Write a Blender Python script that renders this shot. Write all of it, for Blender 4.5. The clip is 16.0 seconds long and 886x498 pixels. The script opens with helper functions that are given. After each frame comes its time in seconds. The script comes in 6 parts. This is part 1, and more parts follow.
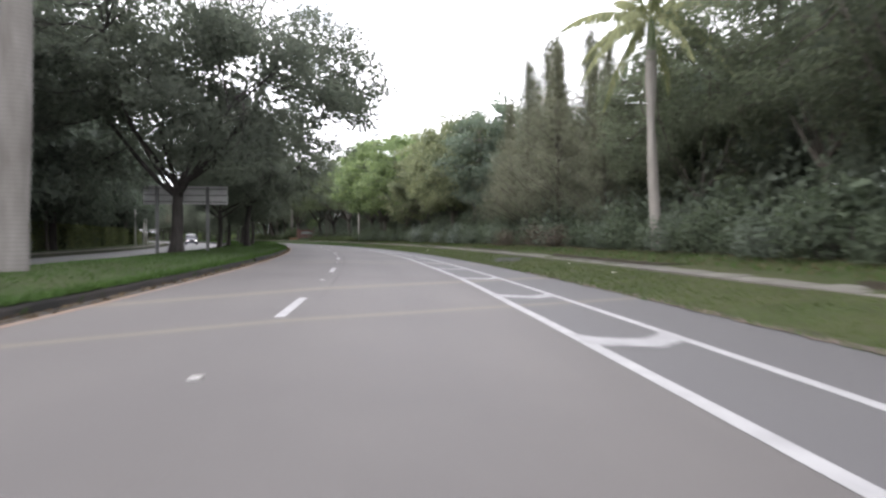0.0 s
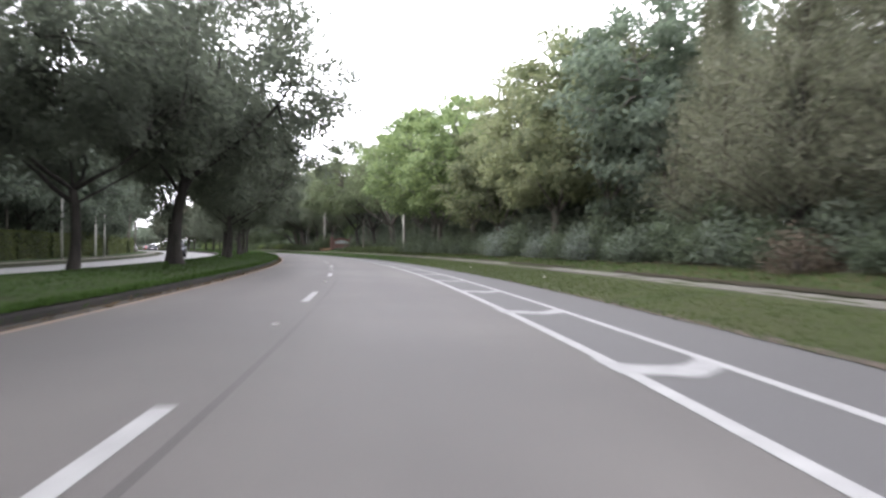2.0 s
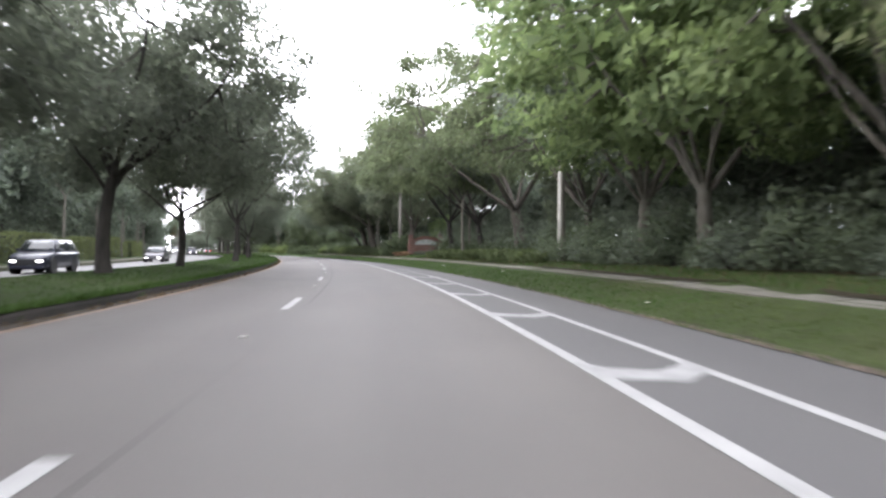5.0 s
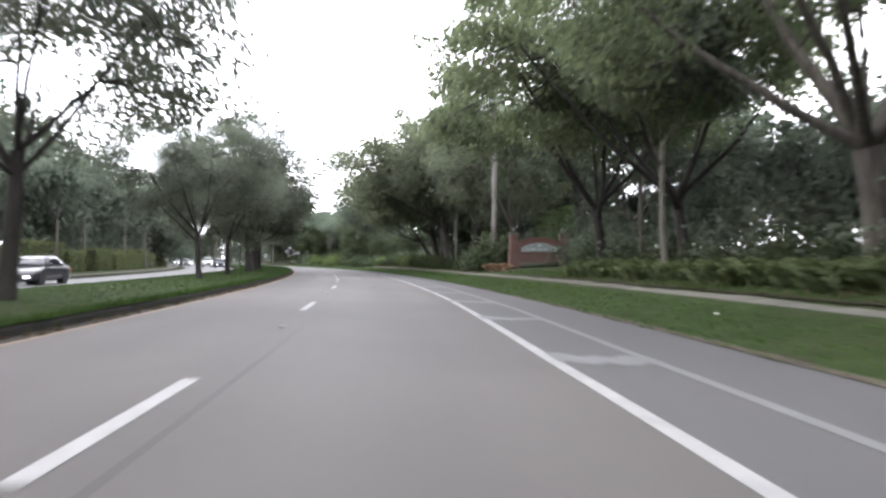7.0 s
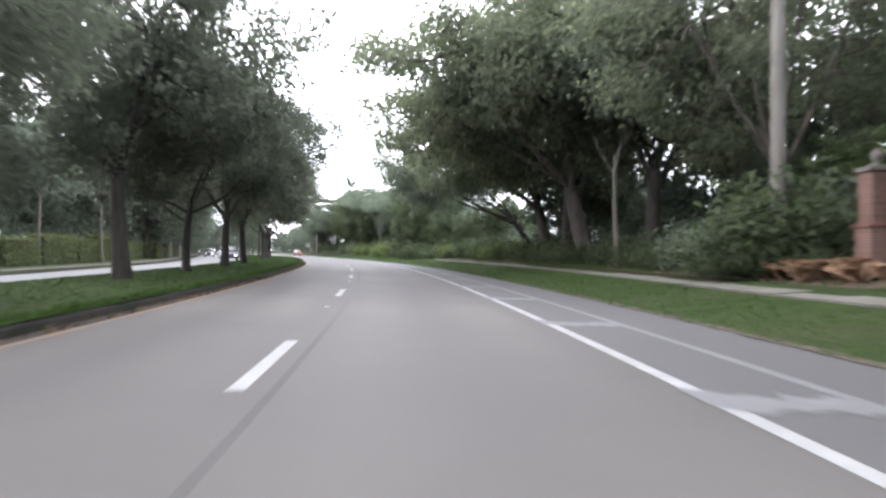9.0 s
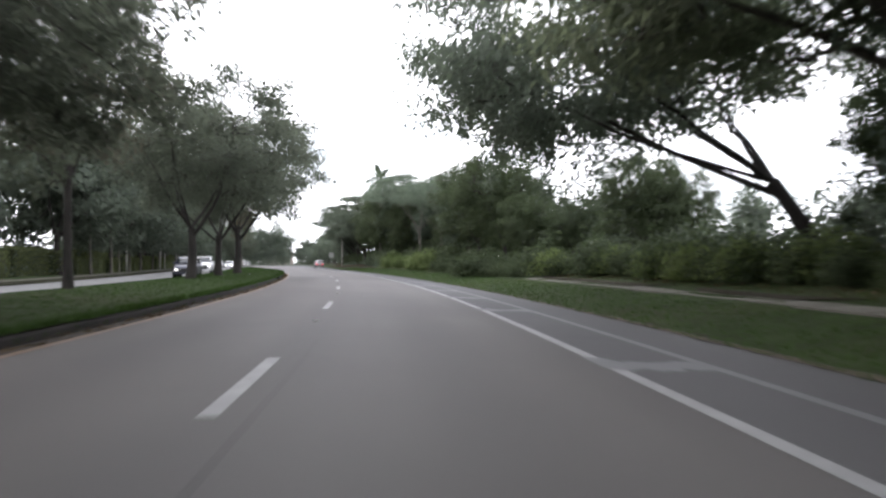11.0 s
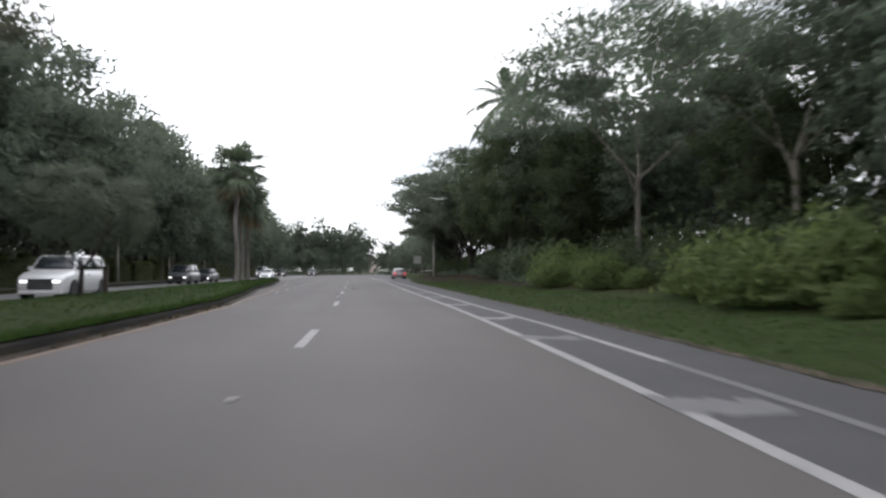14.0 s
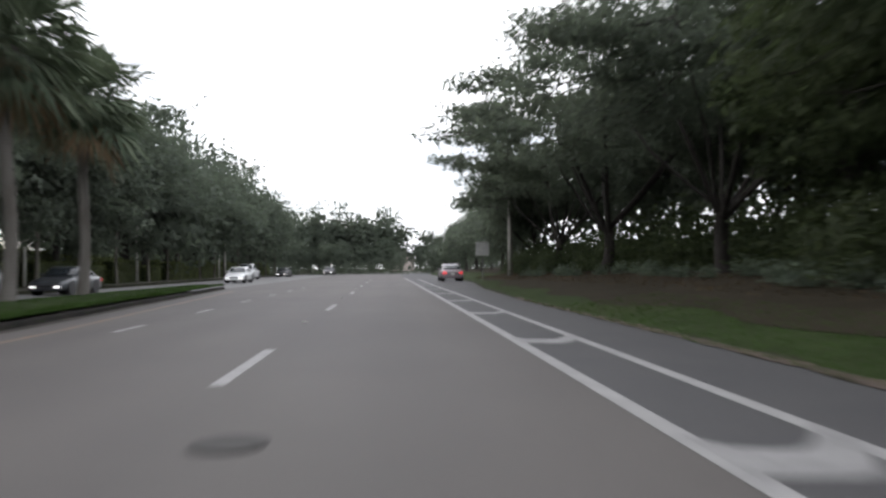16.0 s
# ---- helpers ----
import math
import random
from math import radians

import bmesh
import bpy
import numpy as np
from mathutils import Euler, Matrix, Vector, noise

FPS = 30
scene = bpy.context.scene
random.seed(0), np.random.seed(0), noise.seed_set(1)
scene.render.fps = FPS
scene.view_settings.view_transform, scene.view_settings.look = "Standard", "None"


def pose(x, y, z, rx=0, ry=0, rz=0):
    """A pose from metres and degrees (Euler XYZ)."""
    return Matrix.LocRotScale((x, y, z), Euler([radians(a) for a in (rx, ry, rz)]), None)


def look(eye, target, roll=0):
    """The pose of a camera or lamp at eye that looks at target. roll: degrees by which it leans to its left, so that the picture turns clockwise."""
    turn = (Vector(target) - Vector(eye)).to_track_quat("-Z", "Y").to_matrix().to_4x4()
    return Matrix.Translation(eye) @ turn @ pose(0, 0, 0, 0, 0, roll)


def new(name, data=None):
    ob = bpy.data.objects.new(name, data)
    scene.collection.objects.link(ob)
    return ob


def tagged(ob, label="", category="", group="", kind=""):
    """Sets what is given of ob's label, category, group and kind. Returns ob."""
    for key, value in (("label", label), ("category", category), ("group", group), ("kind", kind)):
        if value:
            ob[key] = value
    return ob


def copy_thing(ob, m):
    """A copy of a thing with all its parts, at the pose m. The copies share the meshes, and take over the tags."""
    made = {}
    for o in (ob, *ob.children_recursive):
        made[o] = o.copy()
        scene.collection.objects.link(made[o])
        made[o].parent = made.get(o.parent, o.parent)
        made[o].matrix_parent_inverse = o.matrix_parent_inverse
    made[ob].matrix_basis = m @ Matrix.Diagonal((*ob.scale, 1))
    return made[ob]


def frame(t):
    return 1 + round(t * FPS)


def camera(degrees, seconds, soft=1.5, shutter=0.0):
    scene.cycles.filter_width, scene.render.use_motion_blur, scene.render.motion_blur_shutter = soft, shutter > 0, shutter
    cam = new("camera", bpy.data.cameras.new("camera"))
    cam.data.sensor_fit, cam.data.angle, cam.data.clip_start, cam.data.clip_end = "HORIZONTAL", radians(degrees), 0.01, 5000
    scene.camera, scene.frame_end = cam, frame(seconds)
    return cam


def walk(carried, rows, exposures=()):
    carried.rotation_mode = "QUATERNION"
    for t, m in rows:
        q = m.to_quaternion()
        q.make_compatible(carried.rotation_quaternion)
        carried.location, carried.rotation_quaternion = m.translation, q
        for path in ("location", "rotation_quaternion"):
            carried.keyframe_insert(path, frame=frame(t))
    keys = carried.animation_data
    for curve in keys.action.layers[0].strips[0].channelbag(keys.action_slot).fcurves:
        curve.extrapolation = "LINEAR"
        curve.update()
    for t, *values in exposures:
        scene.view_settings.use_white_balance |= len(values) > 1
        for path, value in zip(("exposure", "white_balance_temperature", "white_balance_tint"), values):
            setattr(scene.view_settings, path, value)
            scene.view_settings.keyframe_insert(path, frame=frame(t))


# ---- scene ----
from math import atan2, cos, floor, pi, sin, sqrt, tan

# ---------------------------------------------------------------- camera
cam = camera(64.3, 16.0, soft=2.6, shutter=0.4)
# seconds, x, y, z, yaw, pitch, roll
ROWS = [
    (0.0, 0.000, 0.000, 1.125, -2.49, -0.98, -0.03),
    (0.5, -0.255, 7.706, 1.122, -1.46, -0.26, -0.05),
    (1.0, -0.650, 15.662, 1.119, -0.55, -1.07, 0.01),
    (1.5, -1.188, 23.839, 1.117, 0.41, -0.40, 0.17),
    (2.0, -1.885, 32.169, 1.115, 1.48, -0.10, 0.29),
    (2.5, -2.747, 40.521, 1.114, 2.64, 0.56, 0.27),
    (3.0, -3.773, 48.784, 1.113, 3.84, 0.53, 0.18),
    (3.5, -4.957, 56.930, 1.112, 5.02, -0.28, 0.16),
    (4.0, -6.302, 65.016, 1.112, 6.20, -0.37, 0.17),
    (4.2, -6.891, 68.259, 1.111, 6.69, -0.60, 0.18),
    (4.5, -7.835, 73.161, 1.111, 7.43, -0.33, 0.19),
    (5.0, -9.588, 81.472, 1.110, 8.73, 0.12, 0.17),
    (5.5, -11.590, 89.971, 1.110, 10.10, 0.58, 0.12),
    (6.0, -13.846, 98.598, 1.110, 11.51, 1.03, 0.07),
    (6.3, -15.312, 103.789, 1.111, 12.35, 1.31, 0.07),
    (6.5, -16.332, 107.237, 1.111, 12.91, 1.14, 0.07),
    (7.0, -19.008, 115.750, 1.113, 14.31, 1.00, 0.09),
    (7.5, -21.836, 124.029, 1.116, 15.72, 1.26, 0.08),
    (8.0, -24.791, 132.046, 1.121, 17.03, 0.69, 0.07),
    (8.5, -27.870, 139.886, 1.125, 18.13, 0.63, 0.05),
    (9.0, -31.083, 147.671, 1.130, 19.00, 0.16, 0.03),
    (9.2, -32.406, 150.790, 1.131, 19.29, -0.09, 0.01),
    (9.5, -34.431, 155.485, 1.133, 19.68, 0.10, -0.01),
    (10.0, -37.911, 163.363, 1.134, 20.32, 0.42, -0.04),
    (10.5, -41.535, 171.300, 1.132, 21.11, 0.74, -0.06),
    (11.0, -45.321, 179.260, 1.129, 22.12, 1.06, -0.07),
    (11.3, -47.680, 184.031, 1.128, 22.84, 1.25, -0.07),
    (11.5, -49.293, 187.206, 1.126, 23.36, 2.71, -0.07),
    (12.0, -53.489, 195.136, 1.124, 24.74, 2.22, -0.06),
    (12.5, -57.969, 203.120, 1.123, 26.15, 2.38, -0.03),
    (13.0, -62.748, 211.179, 1.122, 27.47, 2.35, -0.00),
    (13.5, -67.728, 219.179, 1.122, 28.63, 1.73, -0.02),
    (14.0, -72.822, 227.021, 1.120, 29.71, 1.77, 0.02),
    (14.5, -78.091, 234.807, 1.120, 30.76, 1.62, -0.06),
    (15.0, -83.652, 242.725, 1.120, 31.67, 1.99, -0.27),
    (15.5, -89.565, 250.913, 1.120, 32.26, 1.79, -0.45),
    (16.0, -95.828, 259.451, 1.120, 32.52, 1.53, -0.47),
]


def aim(x, y, z, yaw, pitch, roll):
    a, b = radians(yaw), radians(pitch)
    ahead = Vector((-sin(a) * cos(b), cos(a) * cos(b), sin(b)))
    return look((x, y, z), Vector((x, y, z)) + ahead * 10, roll)


EXPOSURES = [(0, 0.75, 6290, 15), (1, 0.95, 6280, 15), (2, 1.15, 6270, 15), (4, 1.38, 6260, 14), (6.5, 1.25, 6240, 14), (7.7, 1.15, 6200, 14), (9, 1.38, 6160, 14), (11.3, 0.30, 6240, 14), (12.5, -0.18, 6240, 14), (14.5, -0.2, 6310, 12), (16, -0.22, 6310, 12)]
walk(cam, [(t, aim(*r)) for t, *r in ROWS], EXPOSURES)

# ---------------------------------------------------------------- sky and sun
world = bpy.data.worlds.new("sky")
scene.world = world
world.use_nodes = True
wn, wl = world.node_tree.nodes, world.node_tree.links
wn.clear()
w_out, w_bg = wn.new("ShaderNodeOutputWorld"), wn.new("ShaderNodeBackground")
w_sky = wn.new("ShaderNodeTexSky")
w_sky.sky_type, w_sky.sun_disc = "NISHITA", False
w_sky.sun_elevation, w_sky.sun_rotation = radians(31), radians(-97)
w_dim = wn.new("ShaderNodeVectorMath")
w_dim.operation = "SCALE"
w_dim.inputs["Scale"].default_value = 0.12
w_co, w_map = wn.new("ShaderNodeTexCoord"), wn.new("ShaderNodeMapping")
w_map.inputs["Scale"].default_value = (1.0, 1.0, 3.2)
w_noise = wn.new("ShaderNodeTexNoise")
w_noise.inputs["Scale"].default_value, w_noise.inputs["Detail"].default_value = 2.6, 6
w_ramp = wn.new("ShaderNodeValToRGB")
w_ramp.color_ramp.elements[0].position, w_ramp.color_ramp.elements[0].color = 0.33, (0.28, 0.28, 0.28, 1)
w_ramp.color_ramp.elements[1].position, w_ramp.color_ramp.elements[1].color = 0.50, (1, 1, 1, 1)
w_mix = wn.new("ShaderNodeMix")
w_mix.data_type = "RGBA"
w_mix.inputs[7].default_value = (2.58, 2.59, 2.63, 1)  # bright cloud layer
wl.new(w_co.outputs["Generated"], w_map.inputs["Vector"])
wl.new(w_map.outputs["Vector"], w_noise.inputs["Vector"])
wl.new(w_noise.outputs["Fac"], w_ramp.inputs["Fac"])
wl.new(w_sky.outputs["Color"], w_dim.inputs[0])
wl.new(w_ramp.outputs["Color"], w_mix.inputs[0])
wl.new(w_dim.outputs["Vector"], w_mix.inputs[6])
wl.new(w_mix.outputs[2], w_bg.inputs["Color"])
w_bg.inputs["Strength"].default_value = 1.0
wl.new(w_bg.outputs["Background"], w_out.inputs["Surface"])

sun = new("sun", bpy.data.lights.new("sun", "SUN"))
sun.data.energy, sun.data.angle, sun.data.color = 0.9, radians(20), (1.0, 0.93, 0.82)
sun.matrix_world = look((-80, -10, 48), (0, 0, 0))

# ---------------------------------------------------------------- materials


class Mat:
    """A node material with a Principled shader and short ways to add nodes."""

    def __init__(self, name, rough=0.8, metal=0.0, spec=0.5):
        self.m = bpy.data.materials.new(name)
        self.m.use_nodes = True
        self.t = self.m.node_tree
        self.p = self.t.nodes["Principled BSDF"]
        self.p.inputs["Roughness"].default_value = rough
        self.p.inputs["Metallic"].default_value = metal
        self.p.inputs["Specular IOR Level"].default_value = spec

    def node(self, kind, **ins):
        n = self.t.nodes.new(kind)
        for k, v in ins.items():
            n.inputs[k.replace("_", " ")].default_value = v
        return n

    def link(self, a, b):
        self.t.links.new(a, b)

    def noise(self, scale, detail=4, coords=None, rough=0.55):
        n = self.node("ShaderNodeTexNoise", Scale=scale, Detail=detail, Roughness=rough)
        if coords is not None:
            self.link(coords, n.inputs["Vector"])
        return n.outputs["Fac"]

    def coords(self, kind="Object", scale=(1, 1, 1)):
        c, mp = self.node("ShaderNodeTexCoord"), self.node("ShaderNodeMapping")
        mp.inputs["Scale"].default_value = scale
        self.link(c.outputs[kind], mp.inputs["Vector"])
        return mp.outputs["Vector"]

    def ramp(self, fac, *stops):
        r = self.node("ShaderNodeValToRGB")
        e = r.color_ramp.elements
        while len(e) < len(stops):
            e.new(0.5)
        for el, (pos, col) in zip(e, stops):
            el.position, el.color = pos, (*col, 1) if len(col) == 3 else col
        self.link(fac, r.inputs["Fac"])
        return r.outputs["Color"]

    def mix(self, fac, a, b, blend="MIX"):
        n = self.node("ShaderNodeMix")
        n.data_type, n.blend_type = "RGBA", blend
        for sock, v in ((n.inputs[0], fac), (n.inputs[6], a), (n.inputs[7], b)):
            if hasattr(v, "links"):
                self.link(v, sock)
            elif isinstance(v, (int, float)):
                sock.default_value = v
            else:
                sock.default_value = (*v, 1)
        return n.outputs[2]

    def math(self, op, a, b=0.0):
        n = self.node("ShaderNodeMath")
        n.operation = op
        for sock, v in zip(n.inputs, (a, b)):
            if hasattr(v, "links"):
                self.link(v, sock)
            else:
                sock.default_value = v
        return n.outputs[0]

    def base(self, col):
        if hasattr(col, "links"):
            self.link(col, self.p.inputs["Base Color"])
        else:
            self.p.inputs["Base Color"].default_value = (*col, 1)
        return self

    def bump(self, height, strength=0.3, distance=0.02):
        b = self.node("ShaderNodeBump", Strength=strength, Distance=distance)
        self.link(height, b.inputs["Height"])
        self.link(b.outputs["Normal"], self.p.inputs["Normal"])
        return self


def plain(name, col, rough=0.6, metal=0.0, vary=0.25, scale=6.0, bump=0.1):
    """One colour with grain and stains at two scales."""
    m = Mat(name, rough, metal)
    co = m.coords()
    big, fine = m.noise(scale * 0.25, 5, co), m.noise(scale * 6, 3, co)
    lo, hi = [c * (1 - vary) for c in col], [min(1, c * (1 + vary)) for c in col]
    c = m.ramp(big, (0.3, lo), (0.7, hi))
    c = m.mix(m.math("MULTIPLY", fine, 0.35), c, [v * 0.6 for v in col])
    m.base(c)
    if bump:
        m.bump(fine, bump)
    return m.m


def leaf_material(name, dark, light, thin=0.5, rough=0.68):
    """Leaves: colour varies from leaf to leaf and from tree to tree; light comes through."""
    m = Mat(name, rough, spec=0.15)
    geo, info = m.node("ShaderNodeNewGeometry"), m.node("ShaderNodeObjectInfo")
    f = m.math("ADD", m.math("MULTIPLY", geo.outputs["Random Per Island"], 0.7), m.math("MULTIPLY", info.outputs["Random"], 0.3))
    patch = m.noise(0.5, 2, m.coords())
    f = m.math("ADD", m.math("MULTIPLY", f, 0.6), m.math("MULTIPLY", patch, 0.5))
    col = m.ramp(f, (0.2, dark), (0.55, [(a + b) / 2 for a, b in zip(dark, light)]), (0.85, light))
    m.base(col)
    tr, mixs = m.node("ShaderNodeBsdfTranslucent"), m.node("ShaderNodeMixShader", Fac=thin)
    m.link(m.mix(1.0, col, (1.06, 1.09, 0.97), "MULTIPLY"), tr.inputs["Color"])
    m.link(m.p.outputs["BSDF"], mixs.inputs[1])
    m.link(tr.outputs["BSDF"], mixs.inputs[2])
    m.link(mixs.outputs["Shader"], m.t.nodes["Material Output"].inputs["Surface"])
    return m.m


def asphalt_material():
    """Worn grey asphalt; u and v of the mesh run along and across the road in metres."""
    m = Mat("worn_asphalt", 0.72, spec=0.32)
    uv = m.node("ShaderNodeUVMap")
    uv.uv_map = "road"
    sep = m.node("ShaderNodeSeparateXYZ")
    m.link(uv.outputs["UV"], sep.inputs["Vector"])
    along, across = sep.outputs["X"], sep.outputs["Y"]
    stretch = m.node("ShaderNodeMapping")
    stretch.inputs["Scale"].default_value = (0.06, 0.9, 1)
    m.link(uv.outputs["UV"], stretch.inputs["Vector"])
    co = m.coords()
    streak = m.noise(1.0, 4, stretch.outputs["Vector"])
    blotch, mid, grain = m.noise(0.11, 5, co), m.noise(1.7, 4, co), m.noise(42, 3, co)
    col = m.ramp(blotch, (0.36, (0.0700, 0.0635, 0.0605)), (0.64, (0.1040, 0.0950, 0.0885)))
    col = m.mix(m.ramp(streak, (0.35, (0, 0, 0)), (0.75, (0.3399, 0.3300, 0.3185))), col, (0.0648, 0.0592, 0.0583))
    col = m.mix(m.math("MULTIPLY", mid, 0.3), col, (0.1036, 0.0948, 0.0894))
    col = m.mix(m.math("MULTIPLY", grain, 0.35), col, (0.0429, 0.0403, 0.0401))
    lane = m.node("ShaderNodeMath")
    lane.operation = "PINGPONG"
    m.link(m.math("ADD", m.math("ADD", across, m.math("MULTIPLY", streak, 0.5)), 20.0), lane.inputs[0])
    lane.inputs[1].default_value = 0.92
    wear = m.ramp(lane.outputs[0], (0.15, (0.55, 0.55, 0.55)), (0.7, (0, 0, 0)))
    col = m.mix(m.math("MULTIPLY", wear, m.ramp(m.noise(0.07, 3, co), (0.35, (0.2, 0.2, 0.2)), (0.65, (1, 1, 1)))), col, (0.0621, 0.0565, 0.0550))
    drip = m.ramp(m.noise(0.9, 2, co), (0.70, (0, 0, 0)), (0.78, (0.28, 0.28, 0.28)))
    col = m.mix(drip, col, (0.0458, 0.0427, 0.0416))
    # bluish older shoulder outside the edge stripe
    shoulder = m.math("GREATER_THAN", m.math("ADD", across, m.math("MULTIPLY", mid, 0.08)), 3.72)
    col = m.mix(m.math("MULTIPLY", shoulder, 0.75), col, m.mix(grain, (0.0775, 0.0755, 0.0772), (0.0530, 0.0514, 0.0534)))
    # darker, mottled bluish tint of the shoulder on the second half of the road
    shoulder_tint = m.math("MULTIPLY", shoulder, m.ramp(m.math("DIVIDE", along, 400), (0.47, (0, 0, 0)), (0.51, (1, 1, 1))))
    shoulder_tint = m.math("MULTIPLY", shoulder_tint, m.ramp(m.noise(0.9, 4, co), (0.3, (0.35, 0.35, 0.35)), (0.7, (0.75, 0.75, 0.75))))
    col = m.mix(shoulder_tint, col, (0.0400, 0.0405, 0.0440))
    # dark seam between the lanes
    wob = m.math("MULTIPLY", m.math("SUBTRACT", streak, 0.5), 0.12)
    off = m.math("ABSOLUTE", m.math("SUBTRACT", m.math("ADD", across, wob), 0.2))
    seam = m.math("MULTIPLY", m.math("LESS_THAN", off, 0.035), m.ramp(m.noise(0.05, 3, co), (0.40, (0.0, 0.0, 0.0)), (0.6, (0.6, 0.6, 0.6))))
    seam = m.math("MULTIPLY", seam, m.ramp(m.math("DIVIDE", along, 400), (0.46, (1, 1, 1)), (0.50, (0.1236, 0.1200, 0.1158))))
    col = m.mix(seam, col, (0.0261, 0.0237, 0.0227))
    # sand washed across the lanes in oblique bands
    for start, slope, half in ((14.9, 1.08, 0.55), (30.3, 0.25, 0.35), (32.4, 0.2, 0.3), (9.2, 0.8, 0.25)):
        gap = m.math("ABSOLUTE", m.math("SUBTRACT", m.math("SUBTRACT", along, m.math("MULTIPLY", across, slope)), start))
        gap = m.math("ADD", gap, m.math("MULTIPLY", mid, half * 0.8))
        band = m.ramp(m.math("DIVIDE", gap, half * 2.2), (0.25, (0.6, 0.6, 0.6)), (0.75, (0, 0, 0)))
        col = m.mix(band, col, (0.1276, 0.1098, 0.0824))
    m.base(col)
    m.bump(m.math("ADD", grain, m.math("MULTIPLY", mid, 0.3)), 0.35, 0.012)
    return m.m


def paint_material(name, col, worn):
    m = Mat(name, 0.7)
    co = m.coords()
    f, g = m.noise(3.0, 6, co), m.noise(38, 3, co)
    wear = m.ramp(m.math("ADD", m.math("MULTIPLY", f, 0.65), m.math("MULTIPLY", g, 0.35)), (0.5 - worn * 0.3, (0, 0, 0)), (0.78 - worn * 0.3, (1, 1, 1)))
    m.base(m.mix(m.math("MULTIPLY", wear, 0.35 + 0.5 * worn), col, (0.098, 0.096, 0.098)))
    return m.m


def grass_ground_material():
    m = Mat("grass_turf", 0.95, spec=0.1)
    co = m.coords()
    big, mid, fine = m.noise(0.18, 5, co), m.noise(1.6, 5, co), m.noise(30, 3, co)
    col = m.ramp(mid, (0.3, (0.0215, 0.0342, 0.0105)), (0.6, (0.0338, 0.0528, 0.0168)), (0.85, (0.0500, 0.0675, 0.0240)))
    col = m.mix(m.ramp(big, (0.50, (0, 0, 0)), (0.72, (0.550, 0.550, 0.550))), col, (0.0618, 0.0535, 0.0320))
    uv, sep = m.node("ShaderNodeUVMap"), m.node("ShaderNodeSeparateXYZ")
    uv.uv_map = "road"
    m.link(uv.outputs["UV"], sep.inputs["Vector"])
    dry = m.ramp(m.math("DIVIDE", sep.outputs["X"], 400), (0.17, (0.55, 0.55, 0.55)), (0.30, (0, 0, 0)))
    side = m.math("GREATER_THAN", sep.outputs["Y"], 3.0)
    dry = m.math("MULTIPLY", m.math("MULTIPLY", dry, side), m.ramp(m.noise(0.5, 4, co), (0.3, (0.45, 0.45, 0.45)), (0.65, (1, 1, 1))))
    col = m.mix(dry, col, (0.0744, 0.0727, 0.0375))
    col = m.mix(m.math("MULTIPLY", fine, 0.5), col, (0.0161, 0.0220, 0.0083))
    m.base(col)
    m.bump(fine, 0.8, 0.05)
    return m.m


def soil_material():
    m = Mat("leaf_litter", 0.95, spec=0.1)
    co = m.coords()
    a, b = m.noise(1.2, 5, co), m.noise(18, 4, co)
    col = m.ramp(a, (0.35, (0.0165, 0.0151, 0.0087)), (0.65, (0.0286, 0.0232, 0.0161)))
    col = m.mix(m.math("MULTIPLY", b, 0.6), col, (0.0468, 0.0394, 0.0279))
    m.base(col)
    m.bump(b, 0.9, 0.06)
    return m.m


def soil_sand():
    m = Mat("sandy_edge", 0.95, spec=0.1)
    co = m.coords()
    a, b = m.noise(0.9, 5, co), m.noise(22, 4, co)
    col = m.ramp(a, (0.35, (0.0288, 0.0248, 0.0180)), (0.65, (0.0456, 0.0407, 0.0317)))
    col = m.mix(m.math("MULTIPLY", b, 0.6), col, (0.0240, 0.0288, 0.0137))
    m.base(col)
    m.bump(b, 0.8, 0.03)
    return m.m


def concrete_material(name, light, dark, dirt=0.5):
    m = Mat(name, 0.95, spec=0.2)
    co = m.coords()
    info = m.node("ShaderNodeObjectInfo")
    a, b = m.noise(0.8, 6, co), m.noise(26, 4, co)
    col = m.mix(info.outputs["Random"], light, [v * 0.82 for v in light])
    col = m.mix(m.ramp(a, (0.42, (0, 0, 0)), (0.7, (dirt, dirt, dirt))), col, dark)
    col = m.mix(m.math("MULTIPLY", b, 0.3), col, dark)
    m.base(col)
    m.bump(b, 0.25, 0.01)
    return m.m


def bark_material(name, light, dark, rings=0.0, scale=5.0):
    m = Mat(name, 0.9, spec=0.2)
    co = m.coords("Object", (1, 1, 0.25))
    a, b = m.noise(scale, 6, co), m.noise(scale * 5, 4, co)
    col = m.ramp(a, (0.3, dark), (0.7, light))
    col = m.mix(m.math("MULTIPLY", b, 0.4), col, dark)
    h = m.math("ADD", a, m.math("MULTIPLY", b, 0.5))
    if rings:
        wv = m.node("ShaderNodeTexWave", Scale=rings, Distortion=1.2, Detail=2)
        wv.bands_direction = "Z"
        m.link(m.coords("Object"), wv.inputs["Vector"])
        col = m.mix(m.ramp(wv.outputs["Fac"], (0.02, (0.34, 0.34, 0.34)), (0.16, (0, 0, 0))), col, dark)
    m.base(col)
    m.bump(h, 0.7, 0.03)
    return m.m


def glow(name, col, power):
    m = Mat(name, 0.2)
    m.base(col)
    m.p.inputs["Emission Color"].default_value = (*col, 1)
    m.p.inputs["Emission Strength"].default_value = power
    return m.m


